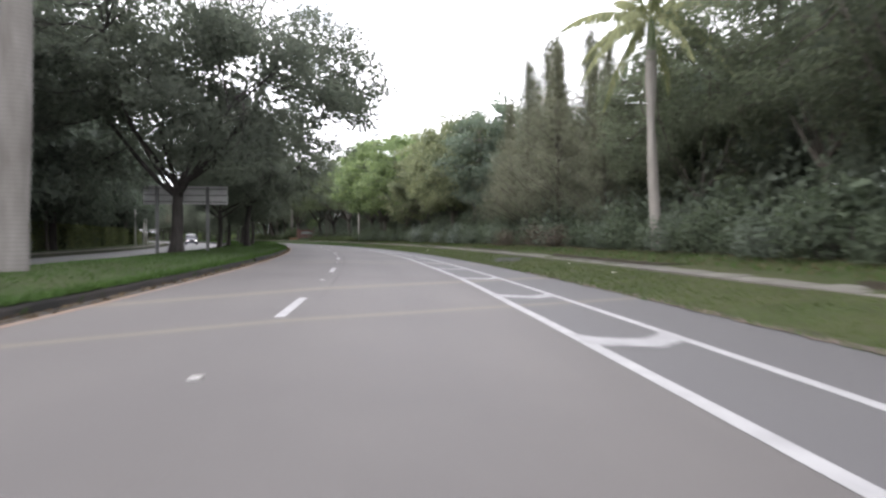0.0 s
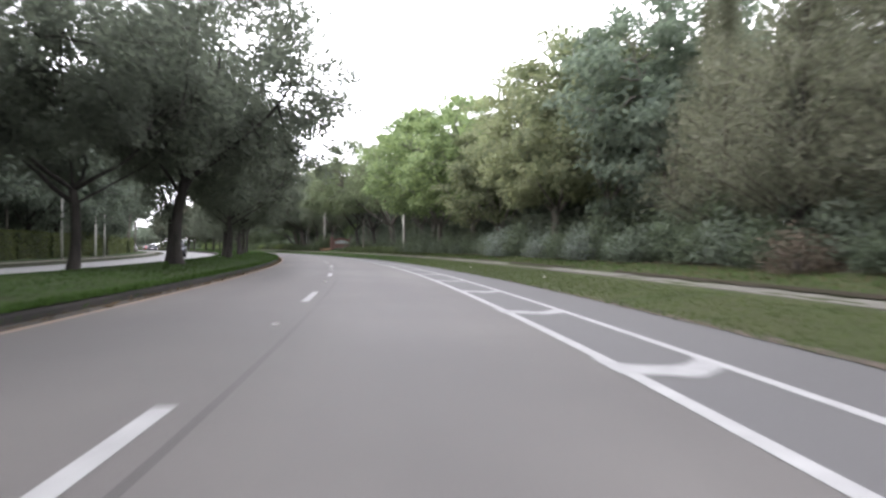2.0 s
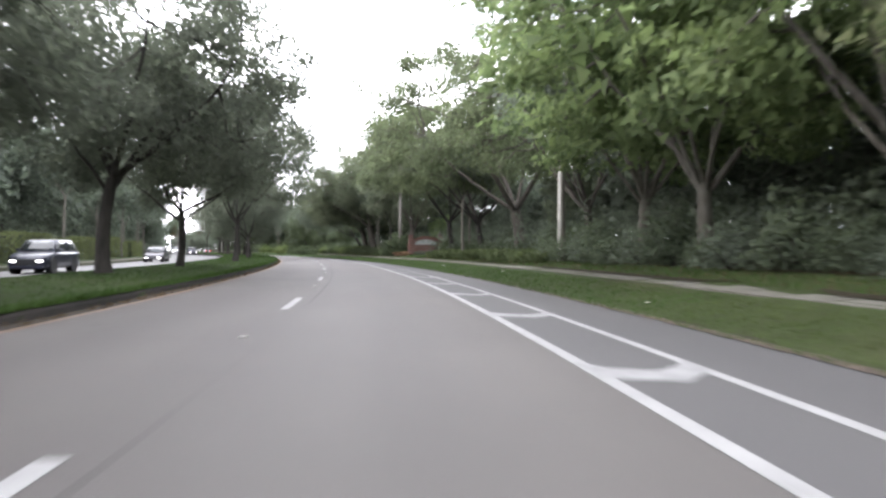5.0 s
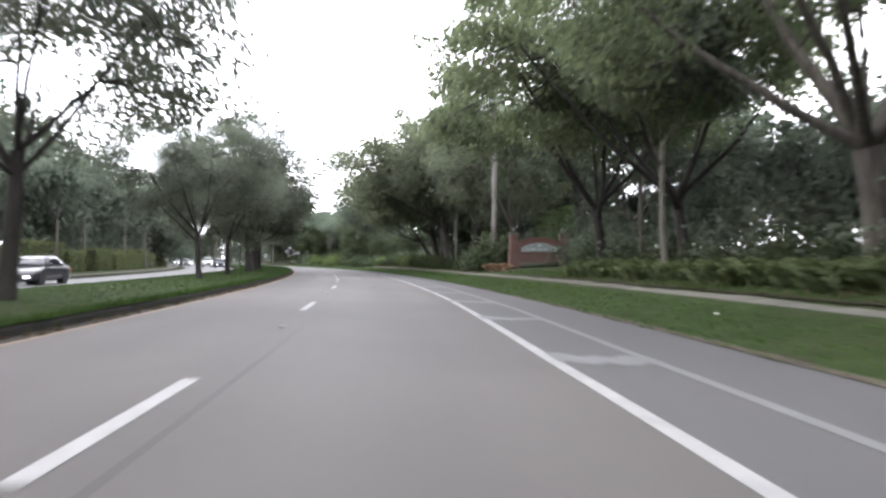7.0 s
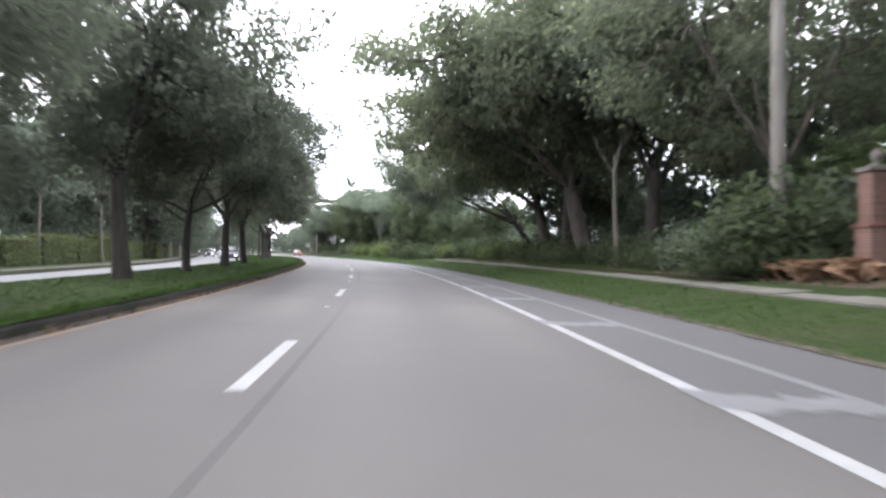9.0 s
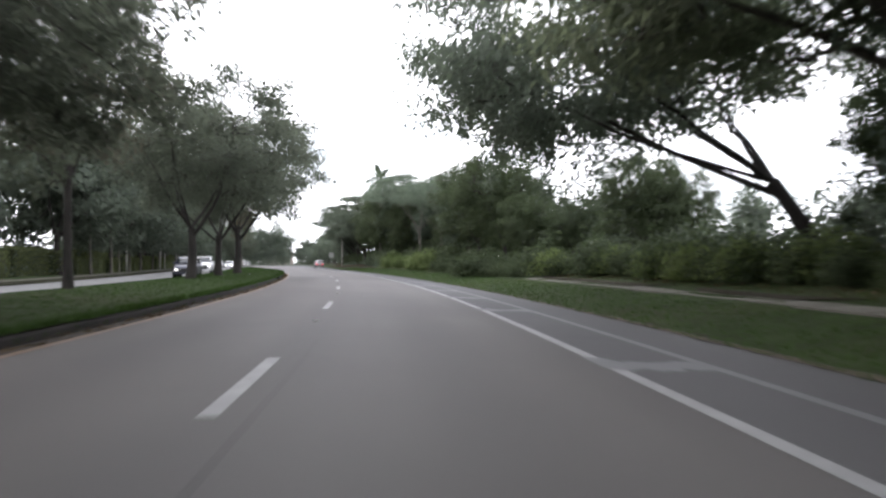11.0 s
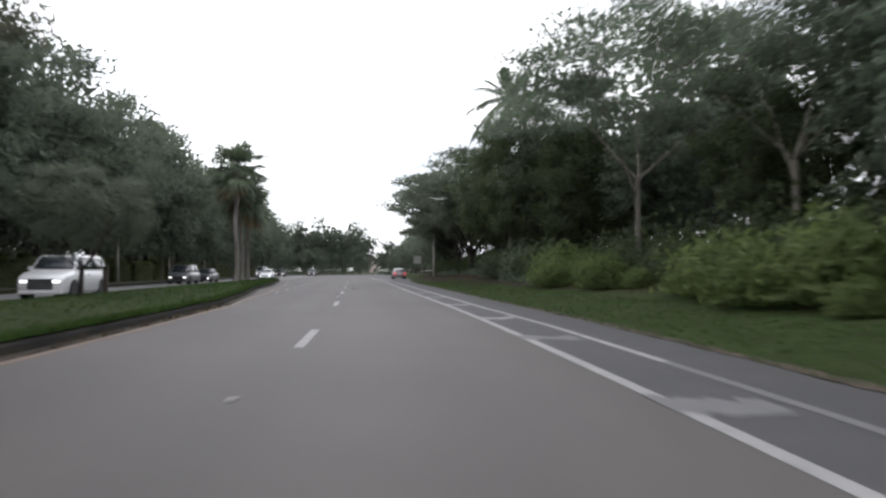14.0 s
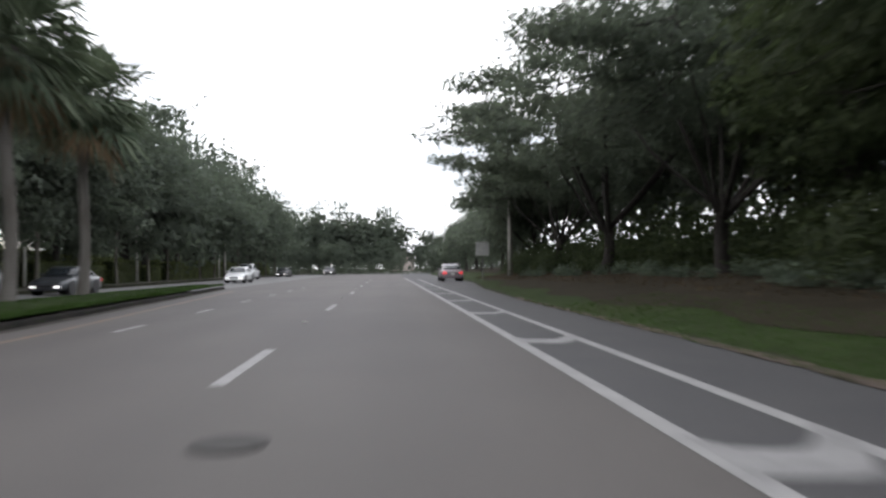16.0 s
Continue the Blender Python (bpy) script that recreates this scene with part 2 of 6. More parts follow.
ASPHALT = asphalt_material()
OLD_ASPHALT = plain("pale_asphalt", (0.157, 0.155, 0.153), 0.85, 0, 0.12, 1.5, 0.2)
WHITE_PAINT = paint_material("white_road_paint", (0.262, 0.258, 0.256), 0.35)
BAR_PAINT = paint_material("worn_bar_paint", (0.242, 0.239, 0.238), 0.5)
FADED_PAINT = paint_material("faded_road_paint", (0.174, 0.176, 0.182), 1.0)
YELLOW_PAINT = paint_material("yellow_road_paint", (0.184, 0.104, 0.050), 0.55)
TURF, SOIL = grass_ground_material(), soil_material()
WALK_CONCRETE = concrete_material("sidewalk_concrete", (0.140, 0.133, 0.116), (0.060, 0.056, 0.046))
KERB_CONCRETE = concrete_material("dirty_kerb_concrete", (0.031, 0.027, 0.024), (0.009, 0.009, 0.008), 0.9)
GUTTER_CONCRETE = concrete_material("gutter_concrete", (0.066, 0.058, 0.051), (0.022, 0.020, 0.017), 0.9)
OAK_BARK = bark_material("oak_bark", (0.058, 0.052, 0.047), (0.021, 0.019, 0.018))
PALE_BARK = bark_material("pale_bark", (0.20, 0.185, 0.16), (0.075, 0.068, 0.058))
GREY_BARK = bark_material("grey_brown_bark", (0.120, 0.108, 0.092), (0.046, 0.041, 0.036))
PALM_BARK = bark_material("palm_bark", (0.215, 0.204, 0.190), (0.098, 0.089, 0.080), 3.0, 2.0)
PALE_PALM_BARK = bark_material("pale_palm_bark", (0.320, 0.300, 0.272), (0.160, 0.147, 0.130), 3.0, 2.0)
SLIM_BARK = bark_material("slim_pale_bark", (0.172, 0.162, 0.139), (0.073, 0.066, 0.056), 0, 3.0)
OAK_LEAF = leaf_material("oak_leaves", (0.084, 0.098, 0.080), (0.150, 0.164, 0.130), 0.64)
BROAD_LEAF = leaf_material("broad_leaves", (0.061, 0.082, 0.068), (0.182, 0.220, 0.164))
BRIGHT_LEAF = leaf_material("bright_leaves", (0.083, 0.119, 0.059), (0.242, 0.305, 0.142))
GREY_LEAF = leaf_material("grey_green_leaves", (0.099, 0.117, 0.071), (0.259, 0.279, 0.163))
PINE_LEAF = leaf_material("pine_needles", (0.080, 0.088, 0.064), (0.200, 0.200, 0.142), 0.4)
DARK_LEAF = leaf_material("dark_leaves", (0.071, 0.086, 0.069), (0.135, 0.160, 0.121))
FIG_LEAF = leaf_material("fig_leaves", (0.062, 0.078, 0.051), (0.166, 0.194, 0.112), 0.6)
WOOD_LEAF = leaf_material("far_leaves", (0.071, 0.087, 0.071), (0.143, 0.168, 0.131))
LIME_LEAF = leaf_material("yellow_green_leaves", (0.043, 0.068, 0.024), (0.146, 0.182, 0.070))
FERN_LEAF = leaf_material("fern_leaves", (0.056, 0.078, 0.038), (0.158, 0.188, 0.092))
SILVER_LEAF = leaf_material("silver_leaves", (0.093, 0.112, 0.098), (0.205, 0.229, 0.205), 0.15)
BROWN_LEAF = leaf_material("dry_brown_leaves", (0.055, 0.044, 0.034), (0.120, 0.098, 0.072), 0.2)
PALM_LEAF = leaf_material("palm_leaves", (0.057, 0.082, 0.052), (0.172, 0.201, 0.138), 0.25)
GOLD_PALM_LEAF = leaf_material("yellowing_palm_leaves", (0.080, 0.098, 0.050), (0.300, 0.310, 0.165), 0.35)
HEDGE_LEAF = leaf_material("hedge_leaves", (0.057, 0.071, 0.032), (0.154, 0.175, 0.080))
RED_LEAF = leaf_material("orange_leaves", (0.080, 0.042, 0.032), (0.420, 0.285, 0.190), 0.3)
GRASS_LEAF = leaf_material("grass_blades", (0.022, 0.049, 0.010), (0.057, 0.101, 0.024), 0.25, 0.7)
DRY_GRASS = leaf_material("half_dry_grass", (0.034, 0.054, 0.015), (0.088, 0.112, 0.038), 0.25, 0.7)
MID_LEAF = leaf_material("mid_green_leaves", (0.045, 0.060, 0.041), (0.120, 0.146, 0.096))
RUSSET_LEAF = leaf_material("russet_green_leaves", (0.080, 0.080, 0.066), (0.158, 0.146, 0.114), 0.6)
MID_LIGHT_LEAF = leaf_material("dull_green_leaves", (0.072, 0.088, 0.064), (0.170, 0.190, 0.128), 0.6)
DEEP_LEAF = leaf_material("deep_green_leaves", (0.028, 0.040, 0.022), (0.080, 0.101, 0.052))
GREEN_SHAFT = plain("palm_crownshaft", (0.075, 0.105, 0.035), 0.45)
DRY_FROND = plain("dry_frond", (0.14, 0.095, 0.05), 0.9)

# ---------------------------------------------------------------- the line of the road
# station along the centre stripe in metres, and the heading there in degrees
BENDS = [(-60, 0.79), (-40, 1.39), (-28, 1.29), (-16, 1.15), (-4, 1.26), (8, 2.29), (20, 3.85), (32, 5.48), (44, 7.21), (56, 8.96), (68, 10.72), (80, 12.53),
         (92, 14.33), (104, 16.05), (116, 17.75), (128, 19.29), (140, 20.64), (152, 22.1), (164, 23.72), (176, 25.11), (188, 26.36), (200, 27.86), (212, 29.71),
         (224, 31.58), (236, 33.27), (248, 34.98), (260, 36.45), (272, 37.08), (284, 36.86), (310, 37.06), (380, 37.06), (420, 32.66), (480, 14.86), (560, -13.14), (640, -38.14)]
S_GRID = np.arange(-60, 640.01, 1.0)
S_HEAD = np.radians(np.interp(S_GRID, [b[0] for b in BENDS], [b[1] for b in BENDS]))
S_MID = (S_HEAD[1:] + S_HEAD[:-1]) / 2
S_X = np.r_[0, np.cumsum(-np.sin(S_MID))] - 0.099
S_Y = np.r_[0, np.cumsum(np.cos(S_MID))] - 60.021


def lay(s, u):
    """World x, y of a station and an offset to the right of the centre stripe."""
    h = np.interp(s, S_GRID, S_HEAD)
    return np.interp(s, S_GRID, S_X) + u * np.cos(h), np.interp(s, S_GRID, S_Y) + u * np.sin(h)


def heading(s):
    return float(np.degrees(np.interp(s, S_GRID, S_HEAD)))


def kerb_u(s):
    """The median's kerb; it swings away where the turning lane opens."""
    return np.interp(s, [-80, 264, 274, 283, 294, 301, 322, 700], [-3.62, -3.62, -4.3, -5.15, -5.55, -6.1, -7.7, -7.7])


def edge_u(s):
    return np.interp(s, [-80, 50, 130, 165, 220, 258, 268, 304, 318, 332, 345, 700], [6.85, 6.85, 6.72, 6.60, 6.32, 6.30, 6.15, 6.2, 6.8, 8.0, 8.6, 8.6])


def tilt(s):
    return 0.035 * np.clip((290 - np.asarray(s, float)) / 55, 0, 1)


def height(s, u):
    """The ground's height: crossfall of the road, raised median, verge rising on the right."""
    s, u = np.broadcast_arrays(np.asarray(s, float), np.asarray(u, float))
    b, e, k = tilt(s), edge_u(s), kerb_u(s)
    right = -b * (e - 1.35) + np.minimum((u - e) * 0.125, 0.775) + np.maximum(0, u - e - 6.2) * 0.05
    road = -b * (np.maximum(u, 0) - 1.35)
    crown = 0.20 + 0.10 * np.clip(np.minimum((k - u) / 2.5, (u + 9.7) / 1.5), 0, 1)
    left = np.where(u > -9.8, crown, np.where(u > -17.3, -0.1, -0.02 + np.clip((-17.3 - u) * 0.02, 0, 0.4)))
    med = np.where(s > 322, np.where(u > -17.3, -0.02, left), left)
    return np.where(u > e, right, np.where(u > k, road, med))


def place(s, u, dz=0.0, turn=0.0, scale=1.0):
    """The pose of a thing that stands on the ground at (s, u)."""
    x, y = lay(s, u)
    return pose(float(x), float(y), float(height(s, u)) + dz, 0, 0, heading(s) + turn) @ Matrix.Scale(scale, 4)


# ---------------------------------------------------------------- mesh helpers


def mesh_of(name, verts, faces, material, smooth=False):
    me = bpy.data.meshes.new(name)
    me.from_pydata(verts.tolist() if hasattr(verts, "tolist") else verts, [], faces.tolist() if hasattr(faces, "tolist") else faces)
    for mt in material if isinstance(material, (list, tuple)) else [material]:
        me.materials.append(mt)
    if smooth:
        me.polygons.foreach_set("use_smooth", [True] * len(me.polygons))
    me.update()
    return me


def part(name, data, material=None, parent=None, label=""):
    """Links a bmesh or a mesh as one object under a thing or a part."""
    if isinstance(data, bmesh.types.BMesh):
        me = bpy.data.meshes.new(name)
        data.to_mesh(me)
        data.free()
        me.materials.append(material)
        data = me
    ob = new(name, data)
    if parent is not None:
        ob.parent = parent
    return tagged(ob, label)


def box(x0, x1, y0, y1, z0, z1, bevel=0.0):
    bm = bmesh.new()
    m = Matrix.Translation(((x0 + x1) / 2, (y0 + y1) / 2, (z0 + z1) / 2)) @ Matrix.Diagonal((x1 - x0, y1 - y0, z1 - z0, 1))
    bmesh.ops.create_cube(bm, size=1, matrix=m)
    if bevel:
        bmesh.ops.bevel(bm, geom=bm.edges[:], offset=bevel, segments=2, affect="EDGES", profile=0.6)
    return bm


def rod(r0, r1, z0, z1, sides=12, m=None):
    bm = bmesh.new()
    bmesh.ops.create_cone(bm, cap_ends=True, segments=sides, radius1=r0, radius2=r1, depth=z1 - z0, matrix=(m or Matrix()) @ Matrix.Translation((0, 0, (z0 + z1) / 2)))
    for f in bm.faces:
        f.smooth = len(f.verts) == 4
    return bm


def thing(name, label, category, group="", m=None):
    ob = tagged(new(name), label, category, group)
    ob.empty_display_size = 0.3
    if m is not None:
        ob.matrix_world = m
    return ob


def strip(name, s_values, edges, material, label, lift=0.0, flat=None, category="road", smooth=True, kind="structure"):
    """A sheet along the road. edges: offsets, numbers or functions of the station. lift raises it above the ground."""
    s_values = np.asarray(s_values, float)
    cols = [e(s_values) if callable(e) else np.full(len(s_values), float(e)) for e in edges]
    n, k = len(s_values), len(cols)
    verts, uv = np.zeros((n, k, 3)), np.zeros((n, k, 2))
    for j, u in enumerate(cols):
        verts[:, j, 0], verts[:, j, 1] = lay(s_values, u)
        verts[:, j, 2] = (height(s_values, u) if flat is None else flat[j](s_values) if callable(flat[j]) else flat[j]) + lift
        uv[:, j, 0], uv[:, j, 1] = s_values, u
    i = np.arange(n - 1)[:, None] * k + np.arange(k - 1)[None]
    faces = np.stack([i, i + 1, i + k + 1, i + k], -1).reshape(-1, 4)
    me = mesh_of(name, verts.reshape(-1, 3), faces, material, smooth)
    layer = me.uv_layers.new(name="road")
    loops = np.zeros(len(me.loops), int)
    me.loops.foreach_get("vertex_index", loops)
    layer.data.foreach_set("uv", uv.reshape(-1, 2)[loops].ravel())
    return tagged(new(name, me), label, category, "", kind)


# ---------------------------------------------------------------- ground and roads
NEAR = np.arange(-60, 640.1, 2.0)
MEDIAN = np.arange(-60, 322.1, 1.0)


def road_level(s):
    return tilt(s) * 1.35


# one sheet of ground that carries road, verges and woods and runs on to the horizon
ground = strip("ground", NEAR, [-60, -40, -30, -24, -20.0, -17.35], SOIL, "leaf-littered dark soil under the woods", 0, None, "ground")
far = bmesh.new()
bmesh.ops.create_grid(far, x_segments=24, y_segments=24, size=2400)
far_me = bpy.data.meshes.new("far_ground")
far.to_mesh(far_me)
far.free()
far_me.materials.append(TURF)
far_ground = tagged(new("far_ground", far_me), "flat green land that reaches the horizon", "ground", "", "structure")
far_ground.location = (0, 200, -0.55)

road = strip("road", NEAR, [lambda s: kerb_u(s) + 0.02, -2.0, 0.0, 1.35, 3.0, 5.0, lambda s: edge_u(s)], ASPHALT, "worn grey asphalt carriageway with a dark seam", 0.0,
             [road_level, road_level, road_level, lambda s: 0 * s, lambda s: -tilt(s) * 1.65, lambda s: -tilt(s) * 3.65, lambda s: -tilt(s) * (edge_u(s) - 1.35)])
opposite_road = strip("opposite_road", NEAR, [-17.3, -13.6, -9.95], OLD_ASPHALT, "pale asphalt carriageway for oncoming traffic", 0.0, [-0.1, -0.08, -0.1])
opening = strip("median_opening", np.arange(322, 640.1, 2.0), [-9.95, lambda s: kerb_u(s) + 0.02], OLD_ASPHALT, "pale asphalt in the gap of the median", 0.0, [-0.1, -0.02])
gutter = strip("gutter", MEDIAN, [kerb_u, lambda s: kerb_u(s) + 0.30], GUTTER_CONCRETE, "dirt-stained concrete gutter beside the median kerb", 0.006, [road_level, road_level], "gutter")
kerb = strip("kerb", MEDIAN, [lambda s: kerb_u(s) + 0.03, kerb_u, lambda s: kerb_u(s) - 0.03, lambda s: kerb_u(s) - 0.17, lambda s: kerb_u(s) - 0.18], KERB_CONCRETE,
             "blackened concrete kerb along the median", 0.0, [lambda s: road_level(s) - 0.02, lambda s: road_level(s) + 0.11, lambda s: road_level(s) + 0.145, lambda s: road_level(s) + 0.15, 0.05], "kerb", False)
median = strip("median", MEDIAN, [lambda s: kerb_u(s) - 0.06 - 0.05 * np.sin(s * 1.9) * np.sin(s * 0.7), lambda s: kerb_u(s) - 1.0, lambda s: np.minimum(kerb_u(s) - 1.2, -6.2), -8.2, -9.4, -9.75], TURF, "mown green grass median with thin patches", 0.022, None, "grass")
far_kerb = strip("opposite_kerb", MEDIAN, [-9.74, -9.77, -9.92, -9.95], KERB_CONCRETE, "low concrete kerb on the far side of the median", 0.0, [0.15, 0.19, 0.17, -0.11], "kerb", False)
verge = strip("verge", NEAR, [lambda s: edge_u(s) - 0.01, lambda s: edge_u(s) + 0.5, lambda s: np.maximum(8.0, edge_u(s) + 0.8), lambda s: np.maximum(9.0, edge_u(s) + 1.2), 10.4, 11.6, 12.8], TURF, "mown green grass verge with worn brown edge", 0.0, None, "grass")
WASHED_SAND = soil_sand()
worn_edge = strip("worn_edge", np.arange(-60, 420.1, 0.5), [lambda s: edge_u(s) - 0.05 - 0.06 * np.sin(s * 1.7) * np.sin(s * 0.61) - 0.05 * np.sin(s * 3.9), lambda s: edge_u(s) + 0.03, lambda s: edge_u(s) + 0.13 + 0.09 * np.sin(s * 0.83) * np.sin(s * 0.29) + 0.10 * np.sin(s * 2.9)], WASHED_SAND, "strip of sand and dead grass where turf meets asphalt", 0.008, None, "soil")
wood_floor = strip("wood_floor", NEAR, [12.8, 16, 22, 32, 60], SOIL, "leaf litter under the roadside trees", 0.0, None, "ground")
bank = strip("soil_bank", np.arange(266, 346.1, 1.0), [lambda s: 8.75 + 0.3 * np.sin(s * 0.9) + 0.25 * np.sin(s * 0.37) + 2.0 * np.clip((272 - s) / 5, 0, 1) - 1.15 * np.clip((s - 280) / 8, 0, 1) + np.clip(edge_u(s) - 6.3, 0, 3), 9.8, 10.5, 11.2, 12.0, 12.85], SOIL, "bare leaf-strewn soil under the roadside trees", 0.012, None, "soil")
left_verge = strip("left_verge", NEAR, [-18.5, -17.3], TURF, "narrow grass strip beside the far carriageway", 0.0, [0.02, -0.06], "grass")
left_lawn = strip("left_lawn", NEAR, [-26.5, -23, -19.9], TURF, "grass strip between hedge and path", 0.012, None, "grass")
left_walk = strip("left_sidewalk", NEAR, [-19.9, -18.5], WALK_CONCRETE, "weathered concrete path beyond the far carriageway", 0.0, [0.06, 0.055], "sidewalk")


# ---------------------------------------------------------------- paint on the road
def stripe(name, s0, s1, u0, width, material, label, step=1.0):
    n = max(2, int((s1 - s0) / step) + 1)
    sv = np.linspace(s0, s1, n)
    mid = u0(sv) if callable(u0) else np.full(n, float(u0))
    a, b = mid - width / 2, mid + width / 2
    lev = lambda u: (lambda s: np.where(u > 0, -tilt(s) * (u - 1.35), road_level(s)))
    return strip(name, sv, [lambda s: a, lambda s: b], material, label, 0.005, [lev(a), lev(b)], "road marking")


stripe("edge_line", -60, 116, lambda s: np.interp(s, [-60, 12, 20, 30, 40, 116], [3.62, 3.62, 3.70, 3.63, 3.74, 3.60]), 0.17, WHITE_PAINT, "solid white edge line, slightly worn")
stripe("edge_line", 116, 360, lambda s: np.interp(s, [116, 126, 140, 180, 262, 278, 360], [3.58, 3.55, 3.72, 3.73, 3.70, 3.60, 3.60]), 0.17, WHITE_PAINT, "solid white edge line, slightly worn")
stripe("buffer_line", -60, 116, lambda s: np.interp(s, [-60, 50, 116], [4.97, 4.97, 4.87]), 0.16, WHITE_PAINT, "solid white outer line of the buffer")
stripe("buffer_line", 116, 250, lambda s: np.interp(s, [116, 127, 135, 160, 220, 250], [4.86, 4.86, 5.02, 5.02, 4.98, 4.92]), 0.16, FADED_PAINT, "faded white outer line of the buffer")
stripe("buffer_line", 250, 350, lambda s: np.interp(s, [250, 256, 263, 286, 350], [4.92, 4.90, 4.69, 4.60, 4.62]), 0.16, WHITE_PAINT, "solid white outer line of the buffer")
stripe("yellow_line", -60, 268, lambda s: kerb_u(s) + 0.38, 0.13, YELLOW_PAINT, "yellow line beside the median kerb, dull with dirt")
stripe("yellow_line", 268, 318, lambda s: kerb_u(s) + np.interp(s, [268, 281], [0.38, 1.1]), 0.12, YELLOW_PAINT, "yellow line beside the turning lane's kerb")

def dash_u(s):
    return np.interp(s, [0, 60, 75, 118, 137, 147, 160, 203, 218, 230, 252, 290], [-0.08, -0.09, -0.05, -0.19, -0.18, -0.09, -0.09, -0.14, -0.15, -0.06, 0.0, 0.02])


DASH_ENDS = [12.6 + 12.16 * k for k in range(-5, 9)] + [123.8, 135.8, 148.0, 159.9, 171.3, 182.7, 194.0] + [205.4 + 12.17 * k for k in range(13)]
for end in DASH_ENDS:
    d = stripe("lane_dash", end - 3.05, end, dash_u, 0.15, WHITE_PAINT, "white lane dash, slightly worn", 0.5)
    d["group"] = "lane dashes along the road"
for k in range(9):
    s0 = 277.0 + 5.6 * k
    d = stripe("turn_lane_dash", s0, s0 + 1.6, lambda s: np.full(len(s), -3.3), 0.13, WHITE_PAINT, "short white dash of the turning lane", 0.4)
    d["group"] = "dashes of the turning lane"


def crossbar(s0, faded):
    """A bar across the buffer between its two lines, with a bend towards the outer line."""
    rng = random.Random(int(s0 * 10))
    bm = bmesh.new()
    outer = 4.95 if s0 < 240 else 4.68
    uu = np.linspace(3.60, outer, 12)
    near, away = [], []
    for u in uu:
        f = (u - 3.60) / (outer - 3.60)
        bend = 0.72 * max(0, f - 0.6) / 0.4 - 0.14 * f if not faded else 0.25 * max(0, f - 0.6)
        wide = 0.62 + 0.3 * max(0, 1 - f / 0.3) if faded else 0.62 + 0.35 * max(0, 1 - f / 0.2) + 0.1 * max(0, (f - 0.8) / 0.2)
        for lst, off in ((near, -0.06), (away, wide - 0.06)):
            ss = s0 + bend + off + rng.uniform(-1, 1) * (0.17 if faded else 0.03)
            x, y = lay(ss, u)
            lst.append(bm.verts.new((float(x), float(y), float(-tilt(ss) * (u - 1.35)) + 0.0075)))
    for a, b, c, d in zip(near, near[1:], away[1:], away):
        bm.faces.new((a, b, c, d))
    ob = part("crossbar", bm, FADED_PAINT if faded else BAR_PAINT)
    return tagged(ob, "faded white crossbar in the buffer stripe" if faded else "white crossbar in the buffer stripe", "road marking", "crossbars of the buffer", "structure")


for s0 in [1.5 + 6.2 * k for k in range(-2, 19)]:
    crossbar(s0, False)
for s0 in [119.3 + 6.2 * k for k in range(13)] + [203.2 + 6.2 * k for k in range(9)]:
    crossbar(s0, True)
for s0 in [257.8 + 6.62 * k for k in range(12)]:
    crossbar(s0, False)

# ---------------------------------------------------------------- trees and shrubs
class Pile:
    """Vertices and faces gathered for one mesh."""

    def __init__(self):
        self.v, self.f, self.n = [], [], 0

    def add(self, verts, faces):
        self.v.append(np.asarray(verts, float))
        self.f.extend((np.asarray(faces) + self.n).tolist())
        self.n += len(verts)

    def tube(self, points, radii, sides=6):
        pts = np.asarray(points, float)
        along = np.gradient(pts, axis=0)
        along /= np.linalg.norm(along, axis=1)[:, None] + 1e-9
        ref = np.where(np.abs(along[:, 2:3]) > 0.9, [[1.0, 0, 0]], [[0, 0, 1.0]])
        a = np.cross(along, ref)
        a /= np.linalg.norm(a, axis=1)[:, None] + 1e-9
        b = np.cross(along, a)
        ang = np.arange(sides) * 2 * pi / sides
        ring = pts[:, None] + np.asarray(radii)[:, None, None] * (np.cos(ang)[None, :, None] * a[:, None] + np.sin(ang)[None, :, None] * b[:, None])
        k = len(pts)
        i = np.arange(k - 1)[:, None] * sides + np.arange(sides)[None]
        j = np.arange(k - 1)[:, None] * sides + (np.arange(sides)[None] + 1) % sides
        self.add(ring.reshape(-1, 3), np.stack([i, j, j + sides, i + sides], -1).reshape(-1, 4))

    def mesh(self, name, material, smooth=False):
        return mesh_of(name, np.concatenate(self.v), self.f, material, smooth)


def curve(p0, p1, bulge, n=6):
    t = np.linspace(0, 1, n)[:, None]
    mid = (np.asarray(p0) + p1) / 2 + bulge
    return (1 - t) ** 2 * np.asarray(p0) + 2 * t * (1 - t) * mid + t * t * np.asarray(p1)


def unit(v):
    return v / (np.linalg.norm(v, axis=-1, keepdims=True) + 1e-9)


def leaf_cards(rng, centres, per, spread, length, width, droop=0.2, outward=None):
    """Small pointed leaves scattered round the given centres, one face each."""
    c = np.repeat(np.asarray(centres, float), per, axis=0)
    n = len(c)
    p = c + np.clip(rng.normal(0, 1, (n, 3)), -1.7, 1.7) * spread
    a = rng.normal(0, 1, (n, 3))
    a[:, 2] = a[:, 2] * 0.6 - droop * 1.5
    if outward is not None:
        a += unit(p - outward) * 0.8
    a = unit(a)
    up = unit(rng.normal(0, 0.75, (n, 3)) + [0, 0, 0.8])
    b = unit(np.cross(up, a))
    size = rng.uniform(0.65, 1.35, (n, 1))
    L, W = length * size / 2, width * size / 2
    v = np.stack([p - a * L + b * W, p + a * L, p - a * L * 0.6 - b * W], 1)
    return v.reshape(-1, 3), np.arange(n * 3).reshape(-1, 3)


